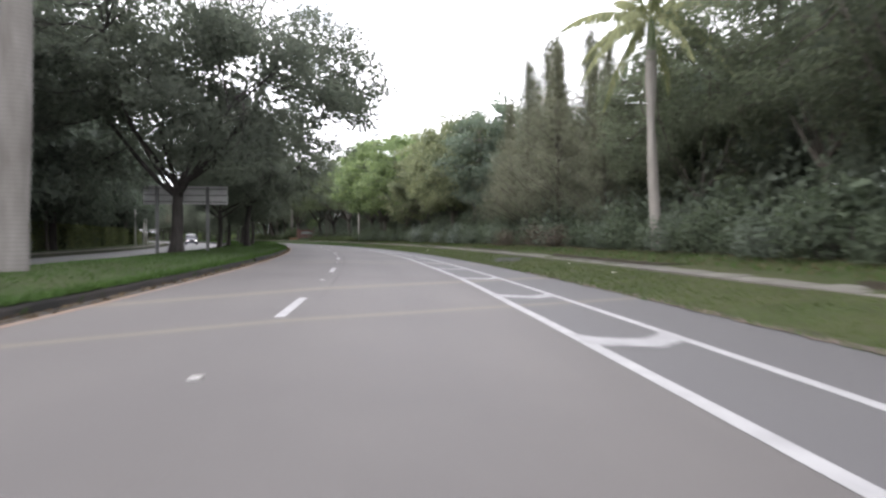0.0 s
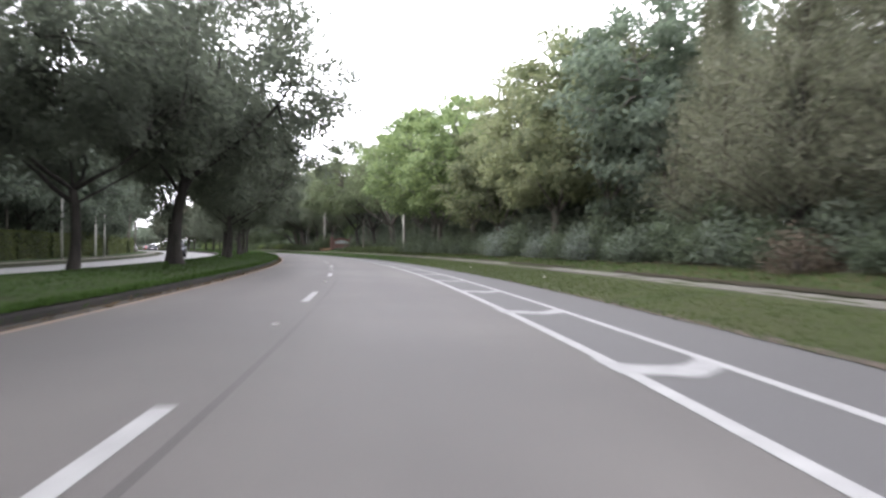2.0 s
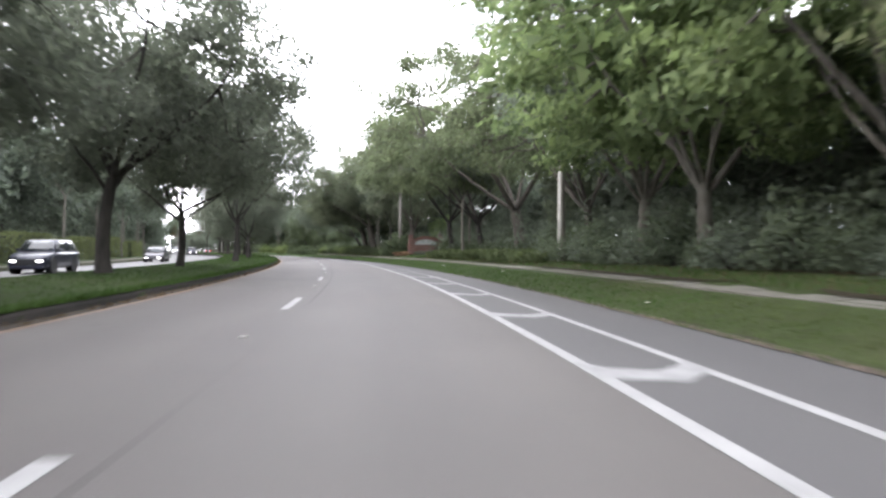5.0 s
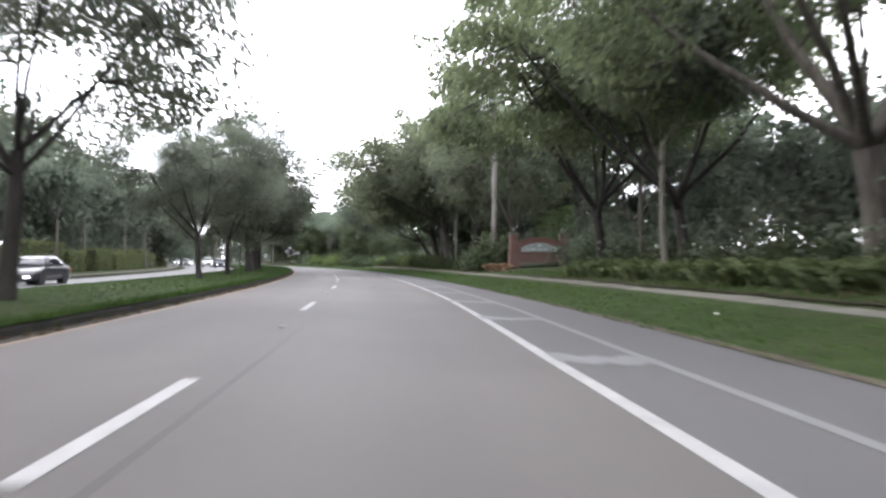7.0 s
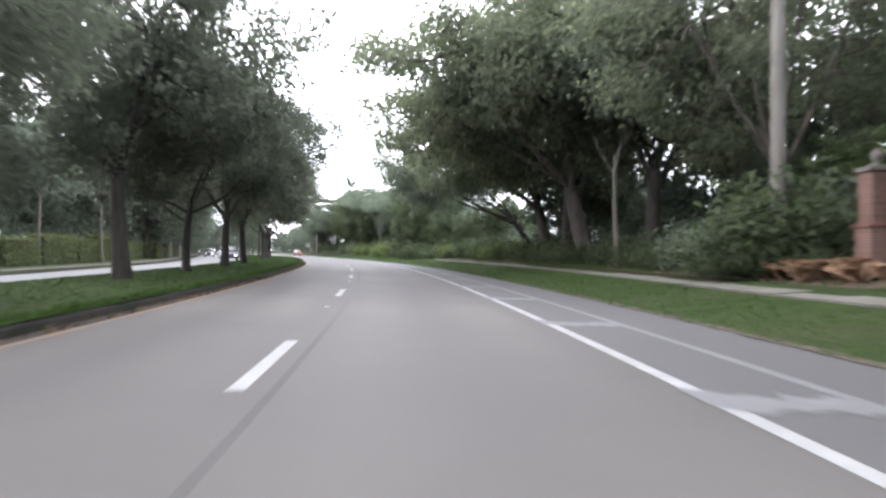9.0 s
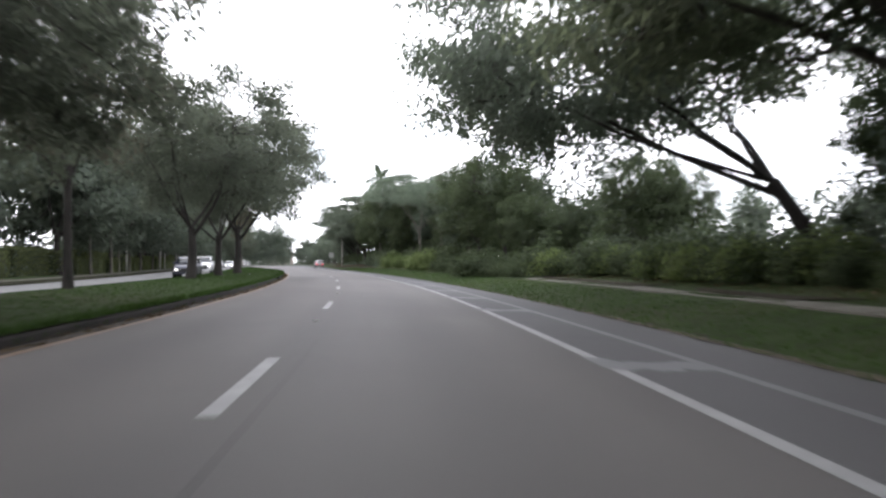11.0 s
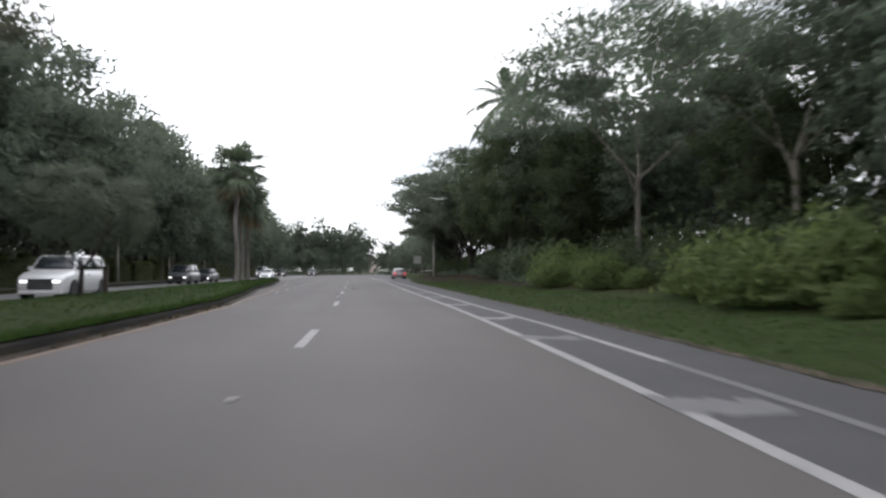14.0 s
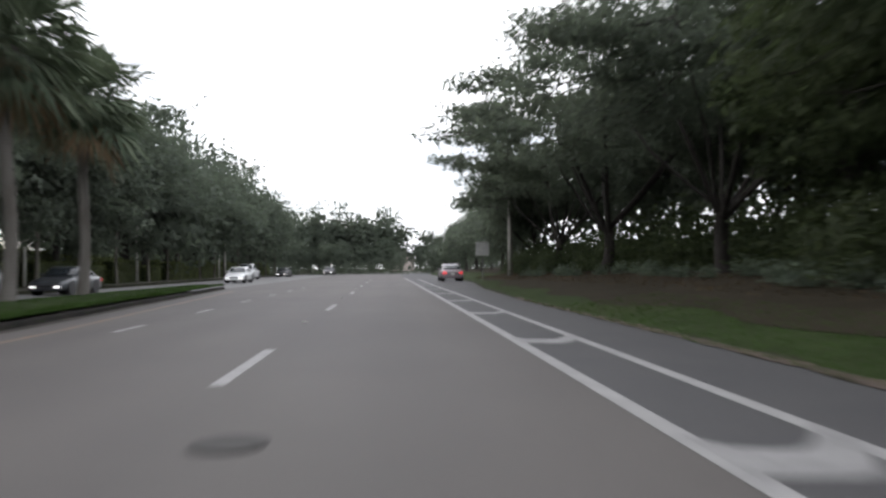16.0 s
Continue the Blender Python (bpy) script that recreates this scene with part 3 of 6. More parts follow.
def leafy_mesh(name, v, f, leaf, centre, soft=0.62):
    """A mesh of leaves whose shading follows the rounding of the whole crown as well as each leaf."""
    tri = v.reshape(-1, 3, 3)
    mid = tri.mean(axis=1)
    out = unit(mid - np.asarray(centre)) + [0, 0, 0.25]
    flat_n = unit(np.cross(tri[:, 1] - tri[:, 0], tri[:, 2] - tri[:, 0]))
    turn = (flat_n * out).sum(axis=1) < 0
    tri[turn] = tri[turn][:, ::-1]
    flat_n[turn] *= -1
    me = mesh_of(name, tri.reshape(-1, 3), f, leaf, True)
    me.normals_split_custom_set_from_vertices(np.repeat(unit(unit(out) * soft + flat_n * (1 - soft)), 3, axis=0))
    return me


def branching(rng, trunk_h, r0, crown, mid_z, blobs, tips, lean=0.0, flat=0.55, floor_z=-0.75, sinuous=0.3, lump=(0.27, 0.40), per_twig=True):
    """Trunk, limbs and twigs. The crown is a heap of uneven leaf masses, each at the end of a limb. Returns wood, twig ends and centre."""
    wood = Pile()
    top = np.array([lean * 0.22, rng.uniform(-0.2, 0.2), trunk_h])
    path = curve((0, 0, -0.1), top, rng.normal(0, 0.12, 3) * [1, 1, 0], 7)
    wood.tube(path, r0 * np.array([1.5, 1.14, 1.0, 0.95, 0.9, 0.86, 0.82]), 9)
    crown = np.asarray(crown, float)
    centre = np.array([lean, 0, mid_z])
    ends, mains = [], []
    count = max(3, blobs // 6)
    for j in range(count):
        az = 2 * pi * (j + rng.uniform(-0.3, 0.3)) / count
        reach = rng.uniform(0.34, 0.62)
        d = np.array([cos(az) * reach, sin(az) * reach, rng.uniform(-0.35, 0.5)])
        tip = centre + d * crown
        start = path[rng.integers(5, 7)]
        span = np.linalg.norm(tip - start)
        pts = curve(start, tip, np.array([cos(az), sin(az), 0]) * rng.uniform(0.0, 0.2) * span + rng.normal(0, sinuous, 3), 10)
        pts[1:-1] += np.cumsum(rng.normal(0, 0.05, (8, 3)), axis=0) * np.sin(np.linspace(0, pi, 8))[:, None]
        wood.tube(pts, np.linspace(r0 * rng.uniform(0.30, 0.52), r0 * 0.10, 10), 6)
        mains.append(pts)
    for i in range(blobs):
        zf = floor_z + (0.95 - floor_z) * (i + 0.5) / blobs
        az = i * 2.4 + rng.uniform(-0.4, 0.4)
        rr = sqrt(max(0.05, 1 - zf * zf))
        d = np.array([cos(az) * rr, sin(az) * rr, zf])
        c = centre + d * crown * (rng.uniform(0.62, 0.84) if i % 4 else rng.uniform(0.2, 0.5))
        joints = np.concatenate([m[3:] for m in mains])
        start = joints[int(np.argmin(np.linalg.norm(joints - c, axis=1) + rng.uniform(0, 1.2, len(joints))))]
        pts = curve(start, c, rng.normal(0, sinuous * 1.3, 3), 7)
        pts[1:-1] += rng.normal(0, 0.09, (5, 3))
        wood.tube(pts, np.linspace(r0 * rng.uniform(0.16, 0.24), r0 * 0.06, 7), 4)
        size = crown * rng.uniform(lump[0], lump[1]) * [1, 1, flat / 0.55]
        g = unit(rng.normal(0, 1, (tips, 3))) * rng.uniform(0.35, 1.0, (tips, 1))
        e = c + g * size
        ends.append(e)
        for q in range(0, tips if per_twig else 0, 2):
            k = pts[rng.integers(4, 7)]
            mid = (k + e[q]) / 2 + rng.normal(0, 0.12, 3)
            wood.tube(np.stack([k, mid, e[q]]), [r0 * 0.07 + 0.008, 0.014, 0.006], 3)
    return wood, np.concatenate(ends), centre


def tree(name, label, category, seed, bark, leaf, trunk_h, r0, crown, mid_z, blobs=16, tips=12, per=110, spread=0.42, size=(0.2, 0.1), droop=0.2, lean=0.0, flat=0.55, floor_z=-0.75, lump=(0.27, 0.40), inner=18):
    rng = np.random.default_rng(seed)
    wood, ends, centre = branching(rng, trunk_h, r0, crown, mid_z, blobs, tips, lean, flat, floor_z, 0.3, lump, per > 30)
    ob = thing(name, label, category)
    part("trunk", wood.mesh("trunk", bark, True), None, ob, "trunk with spreading limbs")
    v, f = leaf_cards(rng, ends, per, np.array((spread, spread, spread * flat * 1.3)), size[0], size[1], droop, centre)
    if inner:
        hubs = ends.reshape(blobs, tips, 3).mean(axis=1)
        hubs = np.concatenate([centre + (hubs - centre) * k for k in (0.8, 0.5)])
        girth = np.asarray(crown) * (lump[0] + lump[1]) * 0.2
        v2, f2 = leaf_cards(rng, hubs, inner, girth, size[0] * 1.9, size[1] * 2.1, droop, centre)
        v, f = np.concatenate([v, v2]), np.concatenate([f, f2 + len(v)])
    v[:, 2] = np.maximum(v[:, 2], 0.05)
    part("crown", leafy_mesh("crown", v, f, leaf, centre - [0, 0, 0.3 * crown[2]]), None, ob, "crown of small leaves with gaps")
    return ob


def hide_away(ob):
    """Removes a pattern from which copies were taken."""
    for o in (*ob.children_recursive, ob):
        bpy.data.objects.remove(o)


class Stand:
    """Patterns of one kind of tree, copied to where they stand."""

    def __init__(self, *patterns):
        self.patterns, self.count = patterns, 0

    def put(self, s, u, scale=1.0, turn=None, which=None, group="", dz=-0.02):
        rng = random.Random(self.count * 7 + 3)
        pat = self.patterns[self.count % len(self.patterns) if which is None else which]
        self.count += 1
        ob = copy_thing(pat, place(s, u, dz, rng.uniform(0, 360) if turn is None else turn, scale))
        if group:
            ob["group"] = group
        return ob

    def done(self):
        for p in self.patterns:
            hide_away(p)


# median oaks: dark fine-leaved crowns on forked trunks
oaks = Stand(*[tree("oak_tree", "dark green oak with a forked brown trunk on the grass median", "tree", 11 + i, OAK_BARK, OAK_LEAF, 2.9 + 0.25 * i, 0.19 + 0.02 * i,
                    (6.6, 6.3, 5.2), 7.0, 36, 14, 78, 0.36, (0.205, 0.118), 0.25, 0.5 + 0.3 * i, 0.55, -0.9, (0.20, 0.33), 14) for i in range(3)])
big_oak = Stand(tree("oak_tree", "broad old oak with low spreading limbs on the grass median", "tree", 17, OAK_BARK, OAK_LEAF, 3.3, 0.30,
                     (10.4, 9.8, 7.0), 9.0, 62, 14, 80, 0.44, (0.23, 0.13), 0.25, 0.6, 0.5, -0.85, (0.17, 0.29), 14))
# open-crowned median trees with sparse leaves
sparse = Stand(*[tree("sparse_tree", "open-crowned tree with sparse small leaves on the grass median", "tree", 31 + i, OAK_BARK, OAK_LEAF, 3.0, 0.17,
                      (6.2, 5.9, 4.2), 7.0, 42, 12, 84, 0.40, (0.15, 0.088), 0.2, 0.6, 0.45, -0.92, (0.15, 0.26), 0) for i in range(2)])
fuller = Stand(*[tree("sparse_tree", "round tree with small dull leaves on the grass median", "tree", 35 + i, OAK_BARK, OAK_LEAF, 2.4, 0.2,
                      (5.8, 5.5, 4.2), 6.6, 34, 13, 72, 0.34, (0.165, 0.095), 0.25, 0.3, 0.5, -0.95, (0.16, 0.28), 0) for i in range(2)])
tall_thin = Stand(tree("sparse_tree", "tall thin tree with sparse reddish-green leaves on the grass median", "tree", 39, OAK_BARK, RUSSET_LEAF, 3.8, 0.13,
                       (4.1, 3.9, 4.4), 7.7, 34, 12, 66, 0.34, (0.15, 0.085), 0.25, 0.2, 0.5, -0.92, (0.16, 0.28), 0))
broads = Stand(*[tree("broadleaf_tree", lab, "tree", 51 + i, OAK_BARK if i > 2 else PALE_BARK, lf, 3.0, 0.24, (5.5, 5.2, 6.0), 7.4, 34, 10, 72 if i > 2 else 56, 0.40, (0.235, 0.13) if i > 2 else (0.30, 0.165), 0.35, 0.1, 0.45, -0.95, (0.19, 0.34), 10)
                 for i, (lf, lab) in enumerate(((BROAD_LEAF, "green broadleaf tree at the edge of the roadside wood"), (GREY_LEAF, "grey-green broadleaf tree at the edge of the roadside wood"),
                                                (BRIGHT_LEAF, "bright green broadleaf tree leaning towards the road"), (MID_LIGHT_LEAF, "dull green broadleaf tree with dense leaves"), (DEEP_LEAF, "deep green rounded tree with dense leaves above the hedge")))])
thin = Stand(*[tree("thin_tree", "tall loose tree with fine dull leaves and gaps in its crown", "tree", 55 + i, GREY_BARK, MID_LIGHT_LEAF, 2.8, 0.21, (6.2, 5.8, 6.6), 8.0, 44, 12, 56, 0.40, (0.17, 0.095), 0.3, -0.4, 0.45, -0.95, (0.14, 0.27), 0)
               for i in range(2)])
layered = Stand(*[tree("layered_tree", lab, "tree", 61 + i, PALE_BARK, lf, 2.2, 0.22, (6.8, 6.4, 5.6), 6.9, 52, 8, 38, 0.38, (0.31, 0.17), 0.3, 0.4, 0.36, -0.95, (0.13, 0.24), 6)
                  for i, (lf, lab) in enumerate(((BRIGHT_LEAF, "bright green layered tree spreading towards the road"), (GREY_LEAF, "dull yellow-green layered tree by the sidewalk"), (DARK_LEAF, "tall dark layered tree above the wood")))])
spread = Stand(*[tree("umbrella_tree", "very wide dark umbrella tree with feathery leaves over a forked trunk", "tree", 76 + i, OAK_BARK, DARK_LEAF, 2.4, 0.30, (10.8, 10.2, 5.6), 8.2,
                      50, 12, 44, 0.60, (0.40, 0.13), 0.15, -0.8, 0.25, -0.75, (0.14, 0.24), 0) for i in range(2)])
umbrella = Stand(*[tree("umbrella_tree", "wide dark umbrella-crowned tree with layered feathery leaves", "tree", 71 + i, OAK_BARK, DARK_LEAF, 2.6, 0.32, (8.6, 8.2, 3.6), 7.6,
                        26, 12, 56, 0.72, (0.40, 0.14), 0.15, 0.3, 0.28, -0.5) for i in range(2)])
airy = Stand(tree("airy_tree", "tall airy tree with pale limbs and thin feathery leaves", "tree", 81, PALE_BARK, BROAD_LEAF, 4.4, 0.13, (7.6, 7.2, 2.6), 8.9, 32, 12, 44,
                  0.6, (0.27, 0.09), 0.1, 0.3, 0.22, -0.5, (0.17, 0.28), 0))
fig = Stand(*[tree("fig_tree", lab, "tree", 91 + i, bark, FIG_LEAF, 3.4, r, (10.6, 10.2, 6.4), 10.2, 44, 12, per,
                    0.52, (0.30, 0.15), 0.6, -2.6, 0.45, -0.88, (0.13, 0.24), 0)
              for i, (bark, r, per, lab) in enumerate(((GREY_BARK, 0.46, 56, "huge spreading tree with a thick pale trunk and long limbs"), (OAK_BARK, 0.30, 58, "large spreading tree with dark limbs and drooping leaves"), (GREY_BARK, 0.28, 26, "open spreading tree with pale limbs and thin foliage")))])
over = Stand(tree("overhanging_tree", "broad dark tree leaning out over the verge and road", "tree", 95, GREY_BARK, MID_LIGHT_LEAF, 3.6, 0.42, (7.6, 7.0, 4.4), 8.2, 30, 13, 84,
                  0.55, (0.27, 0.14), 0.5, -4.6, 0.5, -0.85, (0.2, 0.34)))
reach = Stand(tree("overhanging_tree", "dark tree with long limbs hanging leaves low over the verge", "tree", 97, OAK_BARK, DARK_LEAF, 2.8, 0.25, (7.6, 6.6, 3.6), 6.9, 40, 14, 60,
                   0.42, (0.23, 0.12), 0.6, -7.4, 0.55, -0.95, (0.16, 0.28), 0))
woods = Stand(*[tree("wood_tree", "dark tree in the dense wood behind the road", "tree", 111 + i, OAK_BARK, WOOD_LEAF, 2.6, 0.2, (5.2, 5.0, 6.2), 6.6, 15, 8, 23, 0.8, (0.54, 0.30), 0.3, 0, 0.6, -1.0)
                for i in range(3)])
lefts = Stand(*[tree("wood_tree", "dark layered tree at the edge of the far wood", "tree", 121 + i, OAK_BARK, WOOD_LEAF, 2.6, 0.2, (5.2, 5.0, 6.2), 6.6, 24, 8, 62, 0.62, (0.33, 0.18), 0.2, 0, 0.35, -1.0, (0.2, 0.34))
                for i in range(2)])
slims = Stand(*[tree("slim_tree", "slim tree with a pale straight trunk beyond the far carriageway", "tree", 131 + i, SLIM_BARK, WOOD_LEAF, 5.2, 0.12, (3.4, 3.4, 3.2), 8.6, 10, 8, 34,
                     0.65, (0.40, 0.24), 0.3, 0, 0.55, -0.6) for i in range(2)])


def pine(seed):
    """A feathery pine: a tall stem with short drooping boughs of fine needles."""
    rng = np.random.default_rng(seed)
    ob = thing("feathery_pine", "tall feathery grey-green pine with drooping needles", "tree")
    wood = Pile()
    H = 15.5
    wood.tube(curve((0, 0, -0.1), (0.3, 0.2, H), (0.2, 0, 0), 10), np.linspace(0.15, 0.012, 10), 8)
    ends, low_ends = [], []
    for k in range(170):
        z = 0.8 + (H - 0.8) * rng.uniform(0, 1) ** 1.15
        f = z / H
        reach = (3.1 * max(0.0, 1 - f / 0.72) ** 0.7 + 1.0 * (1 - f) ** 0.6 + 0.16) * rng.uniform(0.45, 1.15)
        az = rng.uniform(0, 2 * pi)
        d = np.array([cos(az), sin(az), 0])
        root = np.array([0.3 * f, 0.2 * f, z])
        tip = root + d * reach + [0, 0, reach * rng.uniform(0.35, 0.9) + 0.25]
        pts = curve(root, tip, np.array([0, 0, 0.3]), 6)
        wood.tube(pts, np.linspace(0.03, 0.008, 6), 3)
        (low_ends if reach > 0.9 else ends).extend(pts[2:])
    part("trunk", wood.mesh("trunk", OAK_BARK, True), None, ob, "straight dark stem with thin boughs")
    v, f = leaf_cards(rng, ends, 20, np.array((0.24, 0.24, 0.42)), 0.38, 0.034, 0.2)
    v2, f2 = leaf_cards(rng, low_ends, 26, np.array((0.38, 0.38, 0.34)), 0.44, 0.04, 0.35)
    v, f = np.concatenate([v, v2]), np.concatenate([f, f2 + len(v)])
    part("crown", leafy_mesh("crown", v, f, PINE_LEAF, (0, 0, 4.0), 0.45), None, ob, "wispy fine needles")
    return ob


pines = Stand(pine(5), pine(6))


def frond(pile, rng, root, az, el, length, droop, leaflets=34, wide=0.62, sag=0.5):
    """A feather frond: an arched midrib with two rows of leaflets."""
    d = np.array([cos(az), sin(az), 0.0])
    t = np.linspace(0, 1, 9)[:, None]
    rib = root + d * length * (t - 0.18 * t * t * droop) * cos(el) + np.array([0, 0, 1.0]) * length * (sin(el) * t - droop * 0.75 * t * t)
    pile.tube(rib[::2], np.linspace(0.03, 0.008, 5), 3)
    side = np.array([-sin(az), cos(az), 0])
    tt = np.linspace(0.12, 0.99, leaflets)
    pos = np.stack([np.interp(tt, t[:, 0], rib[:, k]) for k in range(3)], 1)
    tang = unit(np.stack([np.interp(tt, t[:, 0], np.gradient(rib[:, k])) for k in range(3)], 1))
    reach = wide * np.sin(np.clip(tt * 2.9 + 0.22, 0, pi)) ** 0.6
    for sgn in (1, -1):
        out = unit(side * sgn + tang * 0.55 + [0, 0, -sag] + rng.normal(0, 0.12, (leaflets, 3)))
        tip = pos + out * reach[:, None]
        w = tang * 0.034
        v = np.stack([pos - w, pos + w, (pos + tip) / 2 + w * 1.1 + [0, 0, 0.02], tip, (pos + tip) / 2 - w * 1.1 + [0, 0, 0.02]], 1)
        pile.add(v.reshape(-1, 3), np.arange(leaflets * 5).reshape(-1, 5))


def royal_palm(seed, trunk_h, r, fronds=15, length=3.2, crooked=0.2, shaft_h=1.1, sag=0.5, waist=0.0, leaf=None):
    rng = np.random.default_rng(seed)
    ob = thing("palm_tree", "royal palm with a smooth grey ringed trunk and arching fronds", "palm")
    wood = Pile()
    z = np.linspace(-0.1, trunk_h, 14)
    line = np.stack([crooked * np.sin(z / trunk_h * 1.8), 0 * z, z], 1)
    swell = r * (1.0 + 0.18 * np.exp(-((z / trunk_h - 0.02) / 0.06) ** 2) + 0.10 * np.sin(z / trunk_h * pi) - 0.22 * z / trunk_h)
    swell = swell * (1 - waist * np.exp(-((z / trunk_h - 0.62) / 0.13) ** 2) + waist * np.exp(-((z / trunk_h - 0.86) / 0.12) ** 2))
    wood.tube(line, swell, 16)
    part("trunk", wood.mesh("trunk", PALE_PALM_BARK if waist else PALM_BARK, True), None, ob, "smooth pale grey ringed trunk")
    top = line[-1]
    shaft = Pile()
    shaft.tube(np.stack([top, top + [0, 0, shaft_h * 0.45], top + [0.02, 0, shaft_h]]), [r * 0.86, r * 0.8, r * 0.35], 12)
    part("crownshaft", shaft.mesh("crownshaft", GREEN_SHAFT, True), None, ob, "green crownshaft")
    leafy = Pile()
    for k in range(fronds):
        f = k / fronds
        frond(leafy, rng, top + [0, 0, shaft_h - 0.1], k * 2.4, radians(72 - 92 * f) + rng.normal(0, 0.08), length * rng.uniform(0.85, 1.1), 0.45 + 0.5 * f, 56, 0.66, sag)
    part("fronds", leafy.mesh("fronds", leaf or PALM_LEAF), None, ob, "arching feather fronds")
    return ob


def fan_palm(seed, trunk_h, r=0.17):
    rng = np.random.default_rng(seed)
    ob = thing("fan_palm", "fan palm with a straight grey trunk and a dense round crown", "palm")
    wood = Pile()
    z = np.linspace(-0.1, trunk_h, 10)
    wood.tube(np.stack([0.08 * np.sin(z), 0 * z, z], 1), r * (1 + 0.35 * np.exp(-z * 2.5)), 12)
    part("trunk", wood.mesh("trunk", PALM_BARK, True), None, ob, "straight grey trunk")
    leafy, dry = Pile(), Pile()
    for k in range(58):
        f = k / 58
        az, el = k * 2.4, radians(80 - 150 * f) + rng.normal(0, 0.1)
        d = np.array([cos(az) * cos(el), sin(az) * cos(el), sin(el)])
        pile = dry if f > 0.9 else leafy
        root = np.array([0, 0, trunk_h + 0.1])
        hub = root + d * rng.uniform(0.5, 1.65) + [0, 0, -0.1 * (1 - abs(sin(el)))]
        pile.tube(curve(root, hub, (0, 0, 0.06), 4), [0.03, 0.024, 0.018, 0.014], 4)
        side = unit(np.cross(d, [0, 0, 1.0]) + 1e-6)
        over = np.cross(side, d)
        ang = np.linspace(-1.25, 1.25, 17)
        out = np.cos(ang)[:, None] * d + np.sin(ang)[:, None] * side + over * rng.normal(0.05, 0.1, (17, 1))
        tip = hub + out * (1.6 - 0.28 * np.abs(ang)[:, None]) + [0, 0, -0.25] * (1 + rng.uniform(0, 1, (17, 1)))
        mid = hub + out * 0.75
        w = np.gradient(out, axis=0) * 0.36
        v = np.stack([np.repeat(hub[None], 17, 0), mid + w, tip, mid - w], 1)
        pile.add(v.reshape(-1, 3), np.arange(17 * 4).reshape(-1, 4))
    part("crown", leafy.mesh("crown", PALM_LEAF), None, ob, "round crown of fan leaves")
    part("dead_leaves", dry.mesh("dead_leaves", DRY_FROND), None, ob, "hanging dead fan leaves")
    return ob


def shrub(name, label, seed, leaf, size, count, card, droop=0.1, lumps=9):
    """A shrub of leaf clumps on a few stems; size: half-widths and height."""
    rng = np.random.default_rng(seed)
    ob = thing(name, label, "shrub")
    stems = Pile()
    cs = []
    for k in range(lumps):
        az, f = k * 2.4, sqrt((k + 0.5) / lumps)
        c = np.array([cos(az) * f * size[0] * 0.75, sin(az) * f * size[1] * 0.75, size[2] * (0.85 - 0.5 * f) * rng.uniform(0.75, 1.1)])
        cs.append(c)
        stems.tube(curve((c[0] * 0.2, c[1] * 0.2, -0.05), c, (0, 0, 0.1), 4), [0.03, 0.024, 0.016, 0.008], 4)
        cs.append(c * [1.1, 1.1, 0.45])
    part("stem", stems.mesh("stem", OAK_BARK), None, ob)
    sp = np.array([size[0] * 0.26, size[1] * 0.26, size[2] * 0.2])
    v, f = leaf_cards(rng, cs, count // len(cs), sp, card[0], card[1], droop)
    v[:, 2] = np.abs(v[:, 2]) + 0.02
    part("leaves", leafy_mesh("leaves", v, f, leaf, (0, 0, 0.25 * size[2])), None, ob)
    return ob


def fern(seed, label, reach=0.95, fronds=20, leaf=None, name="fern"):
    rng = np.random.default_rng(seed)
    ob = thing(name, label, "fern")
    pile = Pile()
    for k in range(fronds):
        root = np.array([rng.normal(0, 0.16), rng.normal(0, 0.16), 0.0])
        frond(pile, rng, root, rng.uniform(0, 2 * pi), radians(rng.uniform(48, 82)), reach * rng.uniform(0.8, 1.3), 0.62, 10, 0.21, 0.15)
    part("fronds", pile.mesh("fronds", leaf or FERN_LEAF), None, ob)
    return ob


bushes = Stand(shrub("bush", "dense green shrub under the roadside trees", 201, MID_LEAF, (1.2, 1.2, 2.0), 1150, (0.22, 0.11)),
               shrub("bush", "dense dark shrub under the roadside trees", 202, DARK_LEAF, (1.3, 1.2, 1.7), 1150, (0.21, 0.10)),
               shrub("bush", "grey-green shrub under the roadside trees", 203, MID_LEAF, (1.1, 1.1, 1.6), 1300, (0.17, 0.09)))
deeps = Stand(shrub("bush", "deep green shrub with broad leaves in the hedge along the verge", 205, DEEP_LEAF, (1.3, 1.3, 1.8), 1250, (0.24, 0.11), 0.3),
              shrub("bush", "deep green rounded shrub in the hedge along the verge", 206, DEEP_LEAF, (1.2, 1.2, 1.6), 1250, (0.20, 0.10), 0.2))
silvers = Stand(shrub("silver_shrub", "silver-leaved shrub beside the sidewalk", 211, SILVER_LEAF, (1.25, 1.2, 2.1), 2600, (0.13, 0.055), -0.2, 12))
browns = Stand(shrub("dry_shrub", "brown dried shrub at the edge of the wood", 221, BROWN_LEAF, (1.1, 1.0, 1.3), 1300, (0.14, 0.06)))
ferns = Stand(fern(231, "arching green fern in the roadside planting"), fern(232, "arching green fern in the roadside planting", 0.8, 17))
greens = Stand(shrub("leafy_bush", "light green arching bush above the grass verge", 241, LIME_LEAF, (1.25, 1.2, 1.6), 1900, (0.30, 0.075), 0.5, 12))
orange = Stand(fern(251, "orange-leaved bedding plant in bark mulch", 0.55, 16, RED_LEAF, "bedding_plant"))


